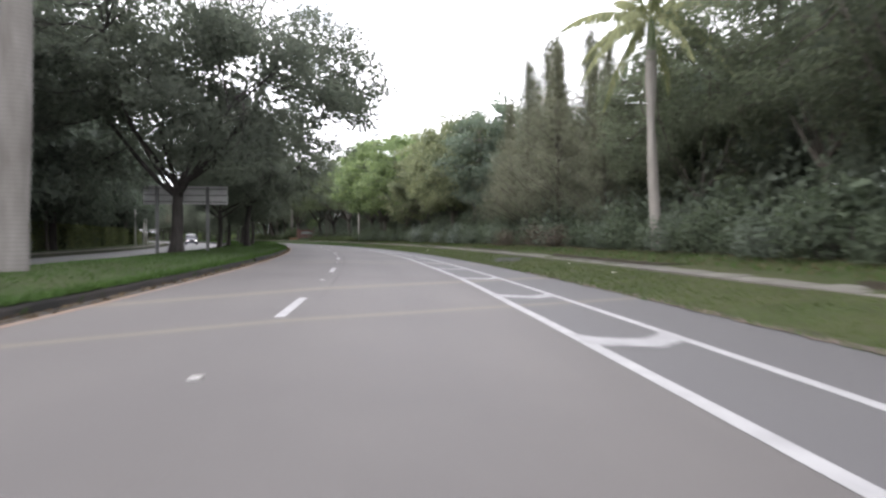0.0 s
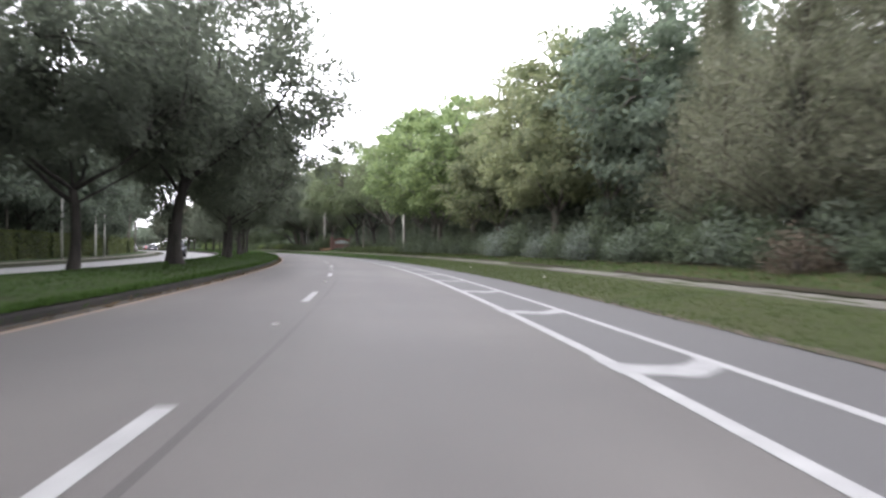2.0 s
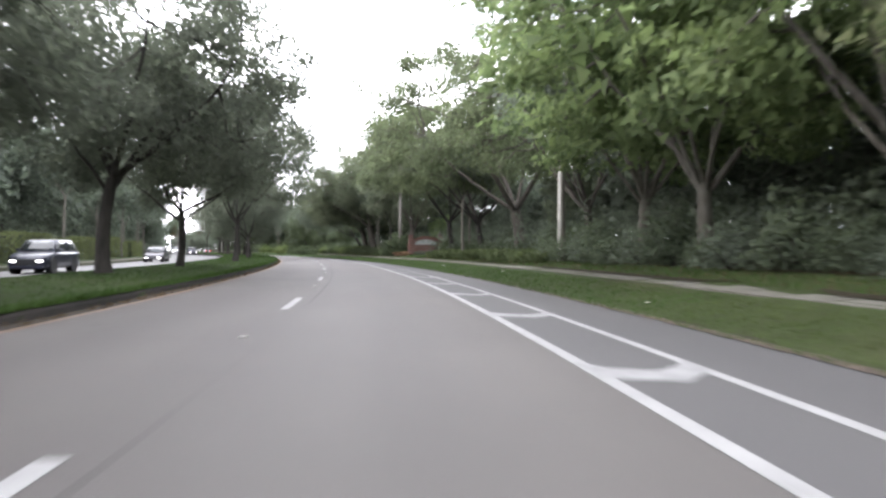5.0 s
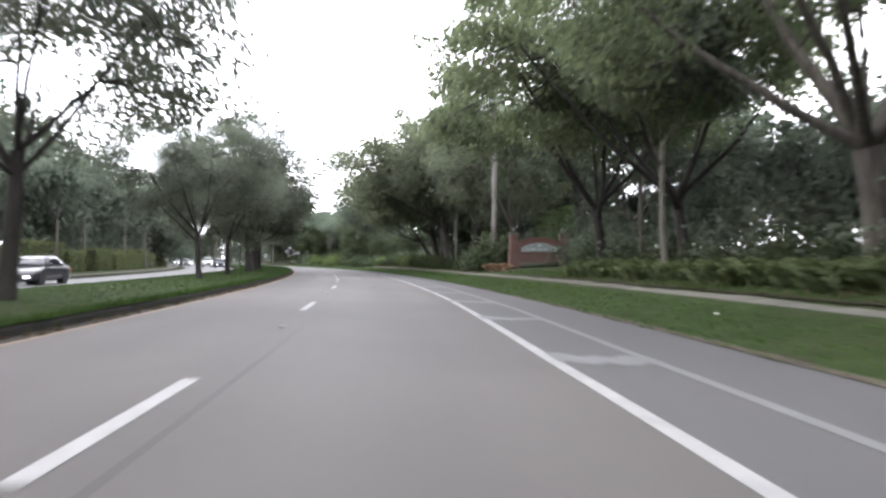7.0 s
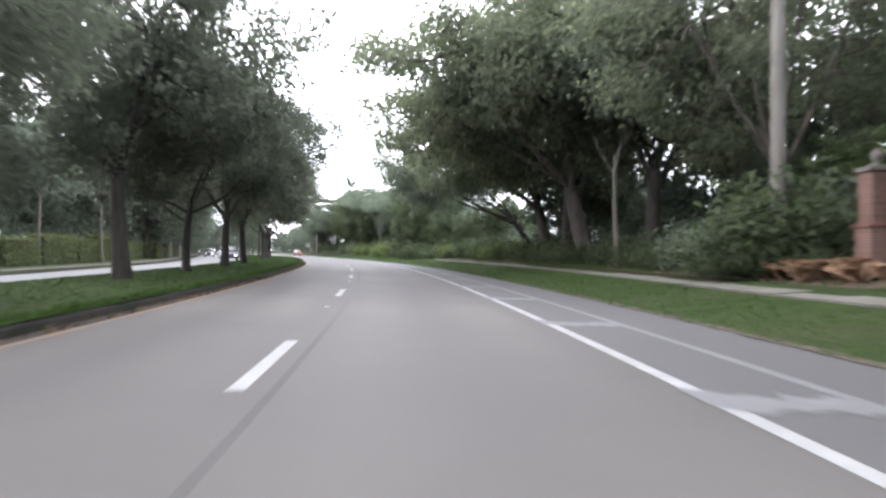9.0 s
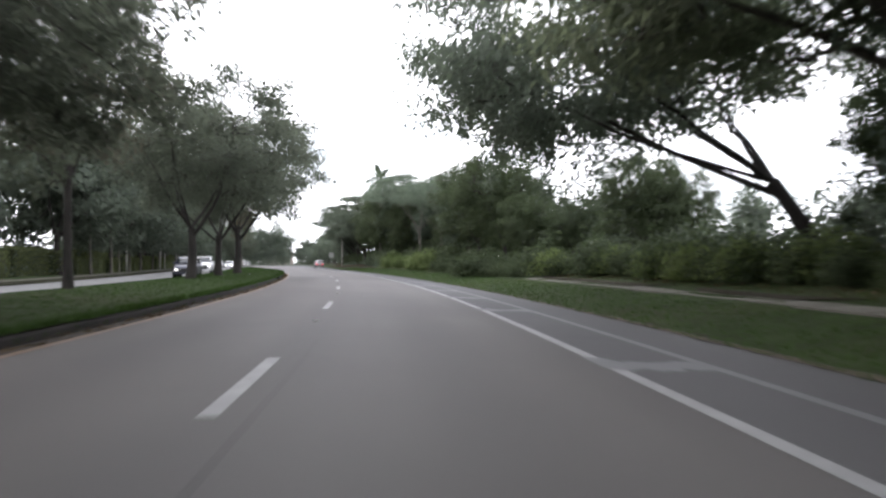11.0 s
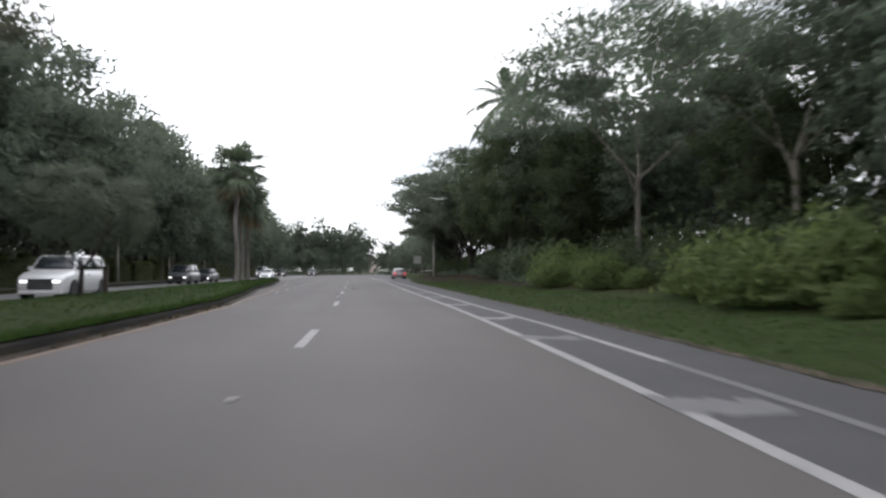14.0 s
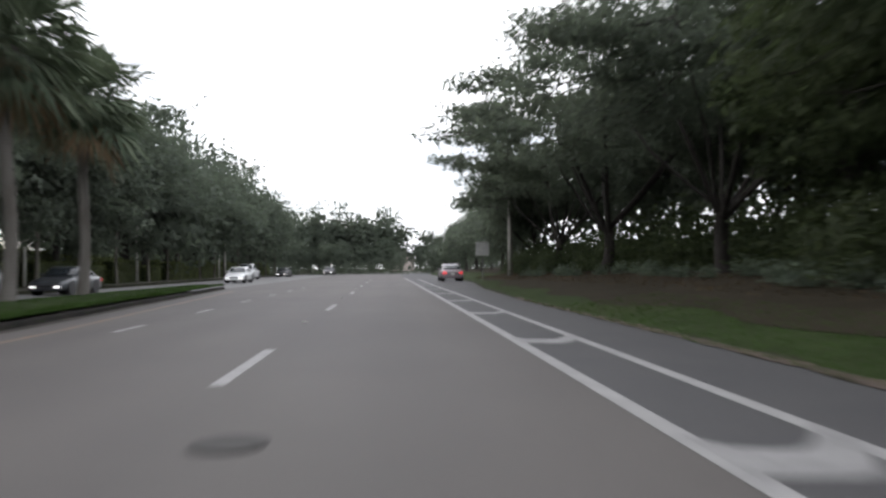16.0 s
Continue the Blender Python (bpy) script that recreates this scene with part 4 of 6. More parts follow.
class Thicket:
    """Undergrowth that nobody could count, gathered as leaf clumps into one mesh."""

    def __init__(self, seed):
        self.rng, self.pile = np.random.default_rng(seed), Pile()

    def clump(self, x, y, z, scale, leaves=820):
        lumps = 14
        k = np.arange(lumps)
        f = np.sqrt((k + 0.5) / lumps)
        c = np.stack([np.cos(k * 2.4) * f * 0.95, np.sin(k * 2.4) * f * 0.95, 1.75 * (0.85 - 0.5 * f) * self.rng.uniform(0.6, 1.1, lumps)], 1) * scale
        c = np.concatenate([c, c * [1.1, 1.1, 0.4]])
        v, fc = leaf_cards(self.rng, c, leaves // len(c), np.array((0.33, 0.33, 0.34)) * scale, 0.24 * scale ** 0.5, 0.13 * scale ** 0.5, 0.1)
        v[:, 2] = np.abs(v[:, 2]) + 0.02
        self.pile.add(v + [x, y, z], fc)

    def put(self, s, u, scale, leaves=820):
        x, y = lay(s, u)
        self.clump(float(x), float(y), float(height(s, u)), scale, leaves)

    def done(self, name, label, leaf):
        return tagged(new(name, self.pile.mesh(name, leaf)), label, "undergrowth", "", "stuff")


def bush_u(s):
    """How near to the road the planting stands."""
    return float(np.interp(s, [-20, 60, 110, 150, 165, 178, 190, 205, 219, 224, 245, 255, 263, 270, 281, 300, 420],
                           [11.7, 11.9, 11.6, 11.2, 11.0, 10.6, 10.7, 10.8, 10.8, 8.6, 8.8, 9.0, 9.5, 9.0, 9.6, 11.4, 11.8]))


rnd = random.Random(4)

# ---- the median's row
big_oak.put(39.2, -8.6, 1.08, 20, None, "oaks on the median")
for s, u, sc in ((57.5, -8.7, 0.95), (74.5, -9.2, 0.9), (65.4, -7.0, 1.12), (84.0, -6.9, 0.95), (93.4, -8.0, 0.92), (106.5, -7.2, 0.95)):
    oaks.put(s, u, sc, rnd.uniform(-25, 25), None, "oaks on the median")
for s, u, sc in ((117.0, -7.0, 0.9), (161.0, -6.6, 0.68), (172.6, -6.5, 1.0), (179.9, -6.5, 0.8), (189.2, -6.7, 0.95), (199.0, -7.0, 0.8)):
    oaks.put(s, u, sc, rnd.uniform(75, 120) if s > 130 else 0, None, "oaks on the median")
for s, u, sc in ((132.3, -6.1, 1.03), (150.2, -6.2, 0.7)):
    sparse.put(s, u, sc, rnd.uniform(-20, 20) if s > 215 or s < 140 else None, None, "open-crowned trees on the median")

for s, u, sc in ((222.5, -7.4, 1.06), (231.0, -7.2, 1.04), (239.8, -6.9, 1.2), (265.0, -8.2, 0.42)):
    fuller.put(s, u, sc, rnd.uniform(-20, 20), None, "open-crowned trees on the median")
tall_thin.put(208.6, -8.2, 1.0, 130, None, "open-crowned trees on the median")
tall_thin.put(252.6, -7.8, 1.0, 10, None, "open-crowned trees on the median")

# ---- palms
near_palm = royal_palm(3, 9.5, 0.36)
near_palm.matrix_world = place(17.6, -7.4, -0.03, 20)
edge_palm = royal_palm(4, 8.3, 0.22, 19, 4.3, 0.30, 1.3, 1.7, 0.26, GOLD_PALM_LEAF)
edge_palm.matrix_world = place(27.6, 13.0, -0.03, 150)
tall_palm = royal_palm(7, 12.5, 0.20)
tall_palm.matrix_world = place(170.0, 12.0, -0.03, 60)
sky_palm = royal_palm(8, 11.7, 0.17, 18, 4.4)
sky_palm.matrix_world = place(290.0, 11.7, -0.03, 100)
inner_palm = royal_palm(9, 9.2, 0.16, 16, 3.2, 0.5)
inner_palm.matrix_world = place(261.0, 36.0, -0.03, 10)
hidden_palm = royal_palm(12, 1.5, 0.10, 12, 1.4, 0.2)
hidden_palm.matrix_world = place(17.0, 13.4, -0.03, 10, 0.6)
for i, (s, u, h) in enumerate(((296.6, -8.4, 8.7), (300.5, -8.6, 7.2), (306.0, -8.9, 6.7))):
    fan_palm(301 + i, h).matrix_world = place(s, u, -0.02, 40 * i)

# ---- right side: the wood along the sidewalk
for s, u, sc in ((50.5, 16.0, 0.95), (45.5, 14.8, 0.84), (47.8, 15.6, 0.92), (53.2, 15.0, 0.9), (54.6, 16.2, 0.86), (57.6, 15.0, 0.74), (60.5, 16.2, 0.72), (49.0, 18.2, 0.98), (42.5, 16.2, 0.8), (45.0, 18.0, 0.88), (39.5, 15.6, 0.62)):
    pines.put(s, u, sc, None, None, "feathery pines")
EDGE = "trees at the edge of the wood"
for s, u, sc in ((9.5, 16.0, 1.12), (17.0, 16.0, 1.05), (24.0, 17.6, 1.1), (31.5, 16.8, 0.9)):
    thin.put(s, u, sc, None, None, EDGE)
thin.put(174.5, 15.0, 1.2, None, None, EDGE)
for s, u, sc, w in ((3.0, 16.5, 1.1, 3), (36.0, 18.5, 0.85, 3)):
    broads.put(s, u, sc, None, w, EDGE)
for s, u, sc, w in ((65.0, 16.5, 1.08, 0), (70.5, 15.5, 1.12, 1), (78.5, 15.4, 1.08, 1), (83.0, 17.0, 1.08, 1)):
    broads.put(s, u, sc, None, w, EDGE)
for s, u, sc, w in ((91.0, 15.2, 1.02, 1), (98.0, 15.0, 1.32, 0), (105.5, 13.6, 1.34, 0), (114.0, 15.2, 1.42, 0), (163.0, 20.0, 1.35, 2)):
    layered.put(s, u, sc, None, w, EDGE)
for s, u, sc, w in ((130.0, 18.5, 0.75, 3), (182.0, 13.5, 1.4, 3), (191.0, 12.4, 1.5, 3), (199.0, 15.0, 1.0, 0)):
    broads.put(s, u, sc, None, w, EDGE)
fig.put(135.6, 15.6, 1.05, 0, 0)
fig.put(124.5, 17.0, 0.97, 5, 2)
fig.put(155.6, 14.9, 1.0, 24, 1)
fig.put(147.5, 15.8, 0.95, -12, 1)
fig.put(177.0, 23.0, 1.1, 120, 2)
over.put(188.0, 12.6, 1.12, 8)
over.put(198.0, 13.6, 0.95, -10)
low_limbs = reach.put(205.2, 14.6, 1.04, -34)
to_tree = place(205.2, 14.6, -0.02, -34, 1.04).inverted()
rng_h = np.random.default_rng(207)


def by_road(s, u, z):
    x, y = lay(s, u)
    return np.array(to_tree @ Vector((float(x), float(y), z)))


for s, u, z0, z1 in ((215.0, 6.2, 7.2, 4.5), (214.4, 8.4, 7.0, 4.0), (213.8, 9.3, 7.0, 4.2), (214.0, 10.2, 6.8, 4.4), (214.8, 5.0, 7.6, 6.3), (214.2, 7.6, 7.4, 5.9)):
    spray_wood = Pile()
    knee, tip = by_road(s - 0.4, u + 0.3, z0), by_road(s, u, z1)
    spray_wood.tube(curve(by_road(s - 4.0, u + 2.6, 6.6), knee, np.array((0, 0, 0.5)), 7), np.linspace(0.05, 0.025, 7), 5)
    drop = curve(knee, tip, np.array((0.15, 0.1, 0)), 7)
    spray_wood.tube(drop, np.linspace(0.022, 0.006, 7), 4)
    spray = part("hanging_spray", spray_wood.mesh("hanging_spray", OAK_BARK, True), None, low_limbs, "thin twig hanging from a long limb")
    sv, sf = leaf_cards(rng_h, drop[1:], 62, np.array((0.24, 0.24, 0.2)), 0.2, 0.1, 0.6)
    part("leaves", mesh_of("leaves", sv, sf, DARK_LEAF), None, spray, "hanging leaves")
for s, u, sc, w in ((203.0, 20.0, 0.55, 4), (204.5, 17.2, 0.62, 4), (197.5, 18.0, 0.5, 4), (220.5, 15.6, 0.5, 4), (222.0, 18.5, 0.45, 4), (229.0, 15.0, 0.38, 4), (235.0, 13.8, 0.44, 4), (241.5, 14.0, 0.80, 4), (249.0, 14.0, 0.80, 4), (256.0, 15.0, 0.70, 0), (264.0, 16.0, 0.66, 4)):
    broads.put(s, u, sc, None, w, "dark trees above the hedge")
airy.put(259.5, 13.0, 0.82, 40)
airy.put(271.5, 13.5, 1.03, 150)
airy.put(284.0, 15.0, 1.05, 70)
for s, u, sc, w in ((278.0, 16.5, 0.66, 0), (280.0, 14.6, 0.7, 4), (287.0, 14.4, 0.82, 0), (293.0, 12.2, 0.92, 4), (286.0, 12.6, 0.8, 4), (299.5, 15.0, 0.74, 4)):
    broads.put(s, u, sc, None, w, "dark trees above the hedge")
for s, u, sc in ((306.0, 14.2, 0.98), (318.0, 13.4, 1.0), (331.0, 14.0, 0.95)):
    spread.put(s, u, sc, None, None, "umbrella-crowned trees")
for s, u, sc in ((342.0, 14.6, 0.8), (313.0, 22.0, 1.0)):
    umbrella.put(s, u, sc, None, None, "umbrella-crowned trees")
# slim pale stems near the sidewalk
for s, u, sc in ((118.5, 12.6, 1.0), (143.3, 12.7, 0.98), (153.0, 16.0, 1.1), (181.3, 11.6, 0.95), (338.2, 11.8, 0.95)):
    slims.put(s, u, sc, None, None, "slim pale-trunked trees")

# ---- woods behind, both sides
BEHIND, BEYOND = "trees of the wood behind", "trees beyond the far carriageway"
for s in np.arange(-20, 345, 7.5):
    low = 195 < s < 253
    woods.put(s + rnd.uniform(-2, 2), (26 if low else 22.5) + rnd.uniform(-1.5, 1.5), rnd.uniform(0.9, 1.2) * (0.4 if low else 0.42 if 155 < s < 180 else 0.7 if 128 < s < 156 else 1.0), None, None, BEHIND)
for s in np.arange(-10, 255, 7.0):
    woods.put(s + rnd.uniform(-2, 2), -29.5 + rnd.uniform(-1.5, 1.5), rnd.uniform(1.05, 1.3), None, None, BEYOND)
for s in np.arange(253, 410, 6.5):
    (lefts if s < 350 else woods).put(s + rnd.uniform(-2, 2), -22.0 + rnd.uniform(-1.0, 1.0), rnd.uniform(1.2, 1.45), None, None, BEYOND)
    slims.put(s + 3 + rnd.uniform(-1, 1), -20.6 + rnd.uniform(-0.4, 0.4), rnd.uniform(0.85, 1.1), None, None, "slim pale-trunked trees")
for s, u in ((24, -21.5), (33, -22.5), (42, -21.5), (52, -23.0), (62, -22.0)):
    lefts.put(s, u, rnd.uniform(1.5, 1.7), None, None, BEYOND)
for s in np.arange(286, 400, 12.5):
    umbrella.put(s + rnd.uniform(-2, 2), -23.5 + rnd.uniform(-0.8, 0.8), rnd.uniform(1.0, 1.25), None, None, BEYOND)
for s in np.arange(16, 128, 8.0):
    lefts.put(s + rnd.uniform(-2, 2), -23.4 + rnd.uniform(-0.8, 0.8), rnd.uniform(1.1, 1.3), None, None, BEYOND)
for s in np.arange(4, 250, 14.5):
    slims.put(s + rnd.uniform(-2, 2), -22.5 + rnd.uniform(-1, 1), rnd.uniform(0.85, 1.1), None, None, "slim pale-trunked trees")
for s in np.arange(345, 420, 7.0):
    woods.put(s, 14.5 + rnd.uniform(-1, 2), rnd.uniform(0.72, 0.9), None, None, BEHIND)
ON = Vector((-sin(radians(37)), cos(radians(37)), 0))
for v in np.arange(-70, 30, 5.0):
    if 7.5 < v < 12.5:
        continue
    far_tree = woods.put(380, v, rnd.uniform(1.15, 1.35) if v < -15 else rnd.uniform(1.2, 1.35) if v < 8 else rnd.uniform(0.9, 1.0), None, None, BEYOND)
    far_tree.location = Vector((*[float(c) for c in lay(380, v * 0.9 - 2)], -0.5)) + ON * (58 + rnd.uniform(-4, 4))
for v in [v for v in np.arange(-66, 34, 3.0) if not 7 < v < 12]:
    scrub = woods.put(380, v, rnd.uniform(0.5, 0.65), None, None, BEYOND)
    scrub.location = Vector((*[float(c) for c in lay(380, v * 0.9 - 2)], -0.5)) + ON * (50 + rnd.uniform(-2, 2))

for s, u, sc in ((160.0, 23.5, 0.62), (166.0, 25.0, 0.55), (171.5, 22.5, 0.5)):
    woods.put(s, u, sc, None, None, BEHIND)
broads.put(177.5, 20.0, 0.42, None, 2, EDGE)
broads.put(172.5, 18.0, 0.34, None, 2, EDGE)
back, low, deep = Thicket(61), Thicket(62), Thicket(63)
for v in [v for v in np.arange(-66, 36, 3.4) if not 8 < v < 11]:
    spot = Vector((*[float(c) for c in lay(380, v * 0.9 - 2)], -0.5)) + ON * (46 + rnd.uniform(-1, 1))
    back.clump(*spot, rnd.uniform(2.0, 2.6), 700)
# ---- understorey on the right
for s in [*np.arange(-8, 158, 4.5), *np.arange(172, 200, 4.5), *np.arange(226, 262, 4.0)]:
    woods.put(s + rnd.uniform(-1, 1), 19.6 + rnd.uniform(-0.8, 0.8), rnd.uniform(0.42, 0.55) * (0.6 if 168 < s < 182 else 1.0), None, None, BEHIND)
for s in np.arange(118, 158, 2.4):
    deeps.put(s, bush_u(s) + rnd.uniform(3.6, 4.6), rnd.uniform(0.5, 0.75), None, None, "shrubs under the trees")
for s in np.arange(-14, 345, 4.2):
    u = 16.5 + rnd.uniform(-0.8, 0.8) + (2.5 if 160 < s < 170 else 0)
    (back if s < 215 else deep).put(s, u, rnd.uniform(1.7, 2.3) * (0.8 if 198 < s < 250 else 1.0))
for s, u, sc in ((165.6, 17.0, 1.5), (164.2, 17.3, 1.4), (162.4, 17.6, 1.4), (170.5, 18.5, 2.2), (172.5, 21.5, 2.6), (176, 25, 3.0), (168, 22.5, 2.4), (180, 19.5, 2.6), (184.5, 18.0, 2.3), (189, 18.5, 2.3), (194, 18.0, 2.2), (187, 22.0, 2.8)):
    back.put(s, u, sc)
for u in np.arange(13.1, 16.0, 0.42):
    bushes.put(166.05 + 0.1 * (u - 14.4), float(u), rnd.uniform(0.24, 0.30), None, 1, "low hedge at the foot of the brick wall")
for s in (170.4, 172.0, 173.6, 175.2):
    bushes.put(s, 11.6 + rnd.uniform(-0.2, 0.3), rnd.uniform(0.85, 1.1), None, 1, "shrubs under the trees")
for s in np.arange(-6, 122, 2.3):
    u = bush_u(s) + rnd.uniform(0.7, 1.6)
    if 38 < s < 52 and rnd.random() < 0.6:
        browns.put(s, u - 0.3, rnd.uniform(0.8, 1.2), None, None, "dry shrubs")
    else:
        bushes.put(s, u, rnd.uniform(0.7, 1.15), None, None, "shrubs under the trees")
for s, u, sc in ((66.0, 12.6, 0.9), (73.0, 12.6, 0.85), (81.3, 12.4, 1.12)):
    silvers.put(s, u, sc, None, None, "silver shrubs")
for s in np.arange(-4, 120, 3.6):
    bushes.put(s, bush_u(s) + rnd.uniform(2.8, 4.5), rnd.uniform(1.2, 1.8), None, None, "shrubs under the trees")
for s in np.arange(120, 156.5, 0.95):
    for k in range(4):
        if s > 151 and k < (s - 151) * 0.5:
            continue
        ferns.put(s + rnd.uniform(-0.45, 0.45), bush_u(s) + 0.3 + k * 1.05 + rnd.uniform(-0.4, 0.4), rnd.uniform(0.8, 1.35), None, None, "ferns in the planting")
for s in np.arange(122, 222, 3.1):
    if not 160 < s < 168.5:
        (deeps if s < 160 else bushes).put(s, bush_u(s) + rnd.uniform(4.2, 6.5), rnd.uniform(0.9, 1.5) * (0.8 if s < 160 else 1.0), None, 1, "shrubs under the trees")
for s in np.arange(171, 222, 1.9):
    deeps.put(s, bush_u(s) + rnd.uniform(0.9, 1.5), rnd.uniform(0.6, 0.9), None, None, "shrubs under the trees")
for s in np.arange(203, 222, 2.6):
    greens.put(s, bush_u(s) + rnd.uniform(0.9, 2.2), rnd.uniform(0.6, 1.15), None, None, "light green bushes")
    deeps.put(s + 1.3, bush_u(s) + rnd.uniform(1.0, 2.0), rnd.uniform(0.7, 1.2), None, None, "shrubs under the trees")
for s in np.arange(224.5, 250, 1.5):
    deeps.put(s, bush_u(s) + rnd.uniform(0.8, 1.5), rnd.uniform(0.5, 0.75), None, rnd.choice((0, 1)), "shrubs under the trees")
    deeps.put(s, bush_u(s) + rnd.uniform(3.2, 4.0), rnd.uniform(0.55, 0.8), None, None, "shrubs under the trees")
for s in np.arange(251, 275, 1.6):
    if rnd.random() < 0.28:
        continue
    greens.put(s, bush_u(s) + rnd.uniform(0.6, 2.2), rnd.choice((0.5, 0.7, 0.9, 1.15, 1.3)), None, None, "light green bushes")
    deeps.put(s, bush_u(s) + rnd.uniform(2.6, 3.6), rnd.uniform(0.9, 1.4), None, None, "shrubs under the trees")
for s in [*np.arange(-14, 126, 4.6), *np.arange(222, 302, 4.6)]:
    (back if s < 215 else deep).put(s, 20.4 + rnd.uniform(-0.8, 0.8), rnd.uniform(2.0, 2.6))
for s in np.arange(284, 346, 2.2):
    deep.put(s, 15.2 + rnd.uniform(-0.7, 0.7), rnd.uniform(1.0, 1.5))
for s in np.arange(272, 330, 1.7):
    low.put(s, bush_u(s) + 0.4 + rnd.uniform(-0.4, 0.9), rnd.uniform(0.22, 0.42), 260)
for s, u, sc in ((230.6, 9.5, 1.15), (232.6, 9.1, 1.05), (234.4, 9.4, 0.9)):
    deeps.put(s, u, sc, None, None, "shrubs under the trees")
for s in np.arange(276, 345, 2.6):
    deeps.put(s, bush_u(s) + rnd.uniform(1.2, 2.4) + (3.2 if 297 < s < 330 else 0), rnd.uniform(0.9, 1.35), None, None, "shrubs under the trees")
for s, u, sc in ((169.4, 12.2, 1.75), (170.2, 11.4, 1.3), (171.6, 12.4, 1.6)):
    deeps.put(s, u, sc, None, None, "shrubs under the trees")
for s, u, sc in ((288.5, 10.3, 1.1), (282.8, 10.7, 1.15), (284.6, 11.6, 1.2)):
    bushes.put(s, u, sc, None, 0, "shrubs under the trees")
for s, u in ((166.2, 11.6), (166.9, 11.9), (167.5, 11.4), (168.1, 11.9), (168.7, 11.4), (167.2, 12.3), (169.4, 11.7)):
    orange.put(s, u, rnd.uniform(0.9, 1.7), None, None, "orange bedding plants")
for s in np.arange(-10, 420, 4.2):
    back.put(s, -24.6 + rnd.uniform(-0.6, 0.6), rnd.uniform(1.3, 1.8) * (1.35 if 205 < s < 300 else 1.0), 420)
back.done("undergrowth", "dense dark undergrowth behind the roadside shrubs", DARK_LEAF)
for s in np.arange(240, 420, 7.0):
    deep.put(s, -31.0 + rnd.uniform(-1, 1), rnd.uniform(2.4, 3.0), 520)
deep.done("undergrowth", "deep green undergrowth in the shade of the trees", DEEP_LEAF)
low.done("ground_cover", "low leafy plants along the soil bank", BROAD_LEAF)
for st in (big_oak, deeps, thin, tall_thin, layered, spread, oaks, sparse, fuller, broads, umbrella, airy, fig, over, reach, lefts, woods, slims, pines, bushes, silvers, browns, ferns, greens, orange):
    st.done()

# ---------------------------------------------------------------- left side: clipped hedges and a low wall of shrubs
HEDGE_CORE = plain("hedge_inner_shade", (0.030, 0.038, 0.016), 0.95)


def hedge(seed, length, depth, tall):
    rng = np.random.default_rng(seed)
    ob = thing("hedge", "clipped yellow-green hedge beyond the far carriageway", "hedge", "clipped hedges")
    # plain box behind the leaves; its dark colour stands in for inner shade
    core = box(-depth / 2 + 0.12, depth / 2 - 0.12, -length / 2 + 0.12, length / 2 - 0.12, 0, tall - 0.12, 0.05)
    part("core", core, HEDGE_CORE, ob, "solid core coloured dark for the shade inside")
    n = int(length * 470)
    p = rng.uniform(-0.5, 0.5, (n, 3)) * [depth, length, tall] + [0, 0, tall / 2]
    pick = rng.integers(0, 5, n)
    p[:, 0] = np.where(pick < 3, depth / 2 * np.where(pick == 2, -1, 1), p[:, 0])
    p[:, 2] = np.where(pick == 3, tall, p[:, 2])
    p[:, 1] = np.where(pick == 4, length / 2 * np.sign(p[:, 1]), p[:, 1])
    v, f = leaf_cards(rng, p, 1, np.array((0.06, 0.06, 0.06)), 0.16, 0.11, 0.1)
    part("leaves", mesh_of("leaves", v, f, HEDGE_LEAF), None, ob, "dense clipped leaves")
    return ob


hedges = Stand(hedge(1, 7.5, 1.4, 2.3), hedge(2, 5.5, 1.4, 2.0))
for s in np.arange(10, 420, 8.4):
    hedges.put(s, -22.9 + rnd.uniform(-0.3, 0.3), rnd.uniform(0.9, 1.1), 0, None, "clipped hedges")
for s in np.arange(254, 412, 6.9):
    hedges.put(s, -21.2 + rnd.uniform(-0.2, 0.2), rnd.uniform(0.72, 0.85), 0, None, "clipped hedges")
hedges.done()

# ---------------------------------------------------------------- vehicles
TYRE = plain("tyre_rubber", (0.018, 0.018, 0.019), 0.85)
RIM = plain("alloy_rim", (0.42, 0.43, 0.45), 0.35, 0.9)
CHROME = plain("chrome", (0.62, 0.63, 0.65), 0.2, 1.0)
BLACK_TRIM = plain("black_trim", (0.015, 0.015, 0.017), 0.5)
GLASS = Mat("car_glass", 0.06, spec=0.6).base((0.018, 0.022, 0.026)).m
HEADLIGHT = glow("lit_headlight", (1.0, 0.97, 0.92), 2.6)
TAILLIGHT = glow("lit_taillight", (0.9, 0.06, 0.07), 0.9)
PLATE = plain("number_plate", (0.5, 0.5, 0.48), 0.6)


def car_paint(name, col):
    m = Mat(name, 0.28, 0.25)
    m.base(m.mix(m.math("MULTIPLY", m.noise(2.0, 4, m.coords()), 0.25), col, [c * 0.75 for c in col]))
    m.p.inputs["Coat Weight"].default_value = 0.3
    return m.m


def loft(stations, rows):
    """A closed skin over cross-sections. stations: y along the car; rows: for each the list of (half width, z) from sill to top."""
    bm = bmesh.new()
    rings = []
    for y, prof in zip(stations, rows):
        ring = [bm.verts.new((w, y, z)) for w, z in prof] + [bm.verts.new((-w, y, z)) for w, z in reversed(prof)]
        rings.append(ring)
    n = len(rings[0])
    for a, b in zip(rings, rings[1:]):
        for i in range(n):
            bm.faces.new((a[i], a[(i + 1) % n], b[(i + 1) % n], b[i]))
    bm.faces.new(rings[0])
    bm.faces.new(list(reversed(rings[-1])))
    bmesh.ops.recalc_face_normals(bm, faces=bm.faces[:])
    for f in bm.faces:
        f.smooth = True
    return bm


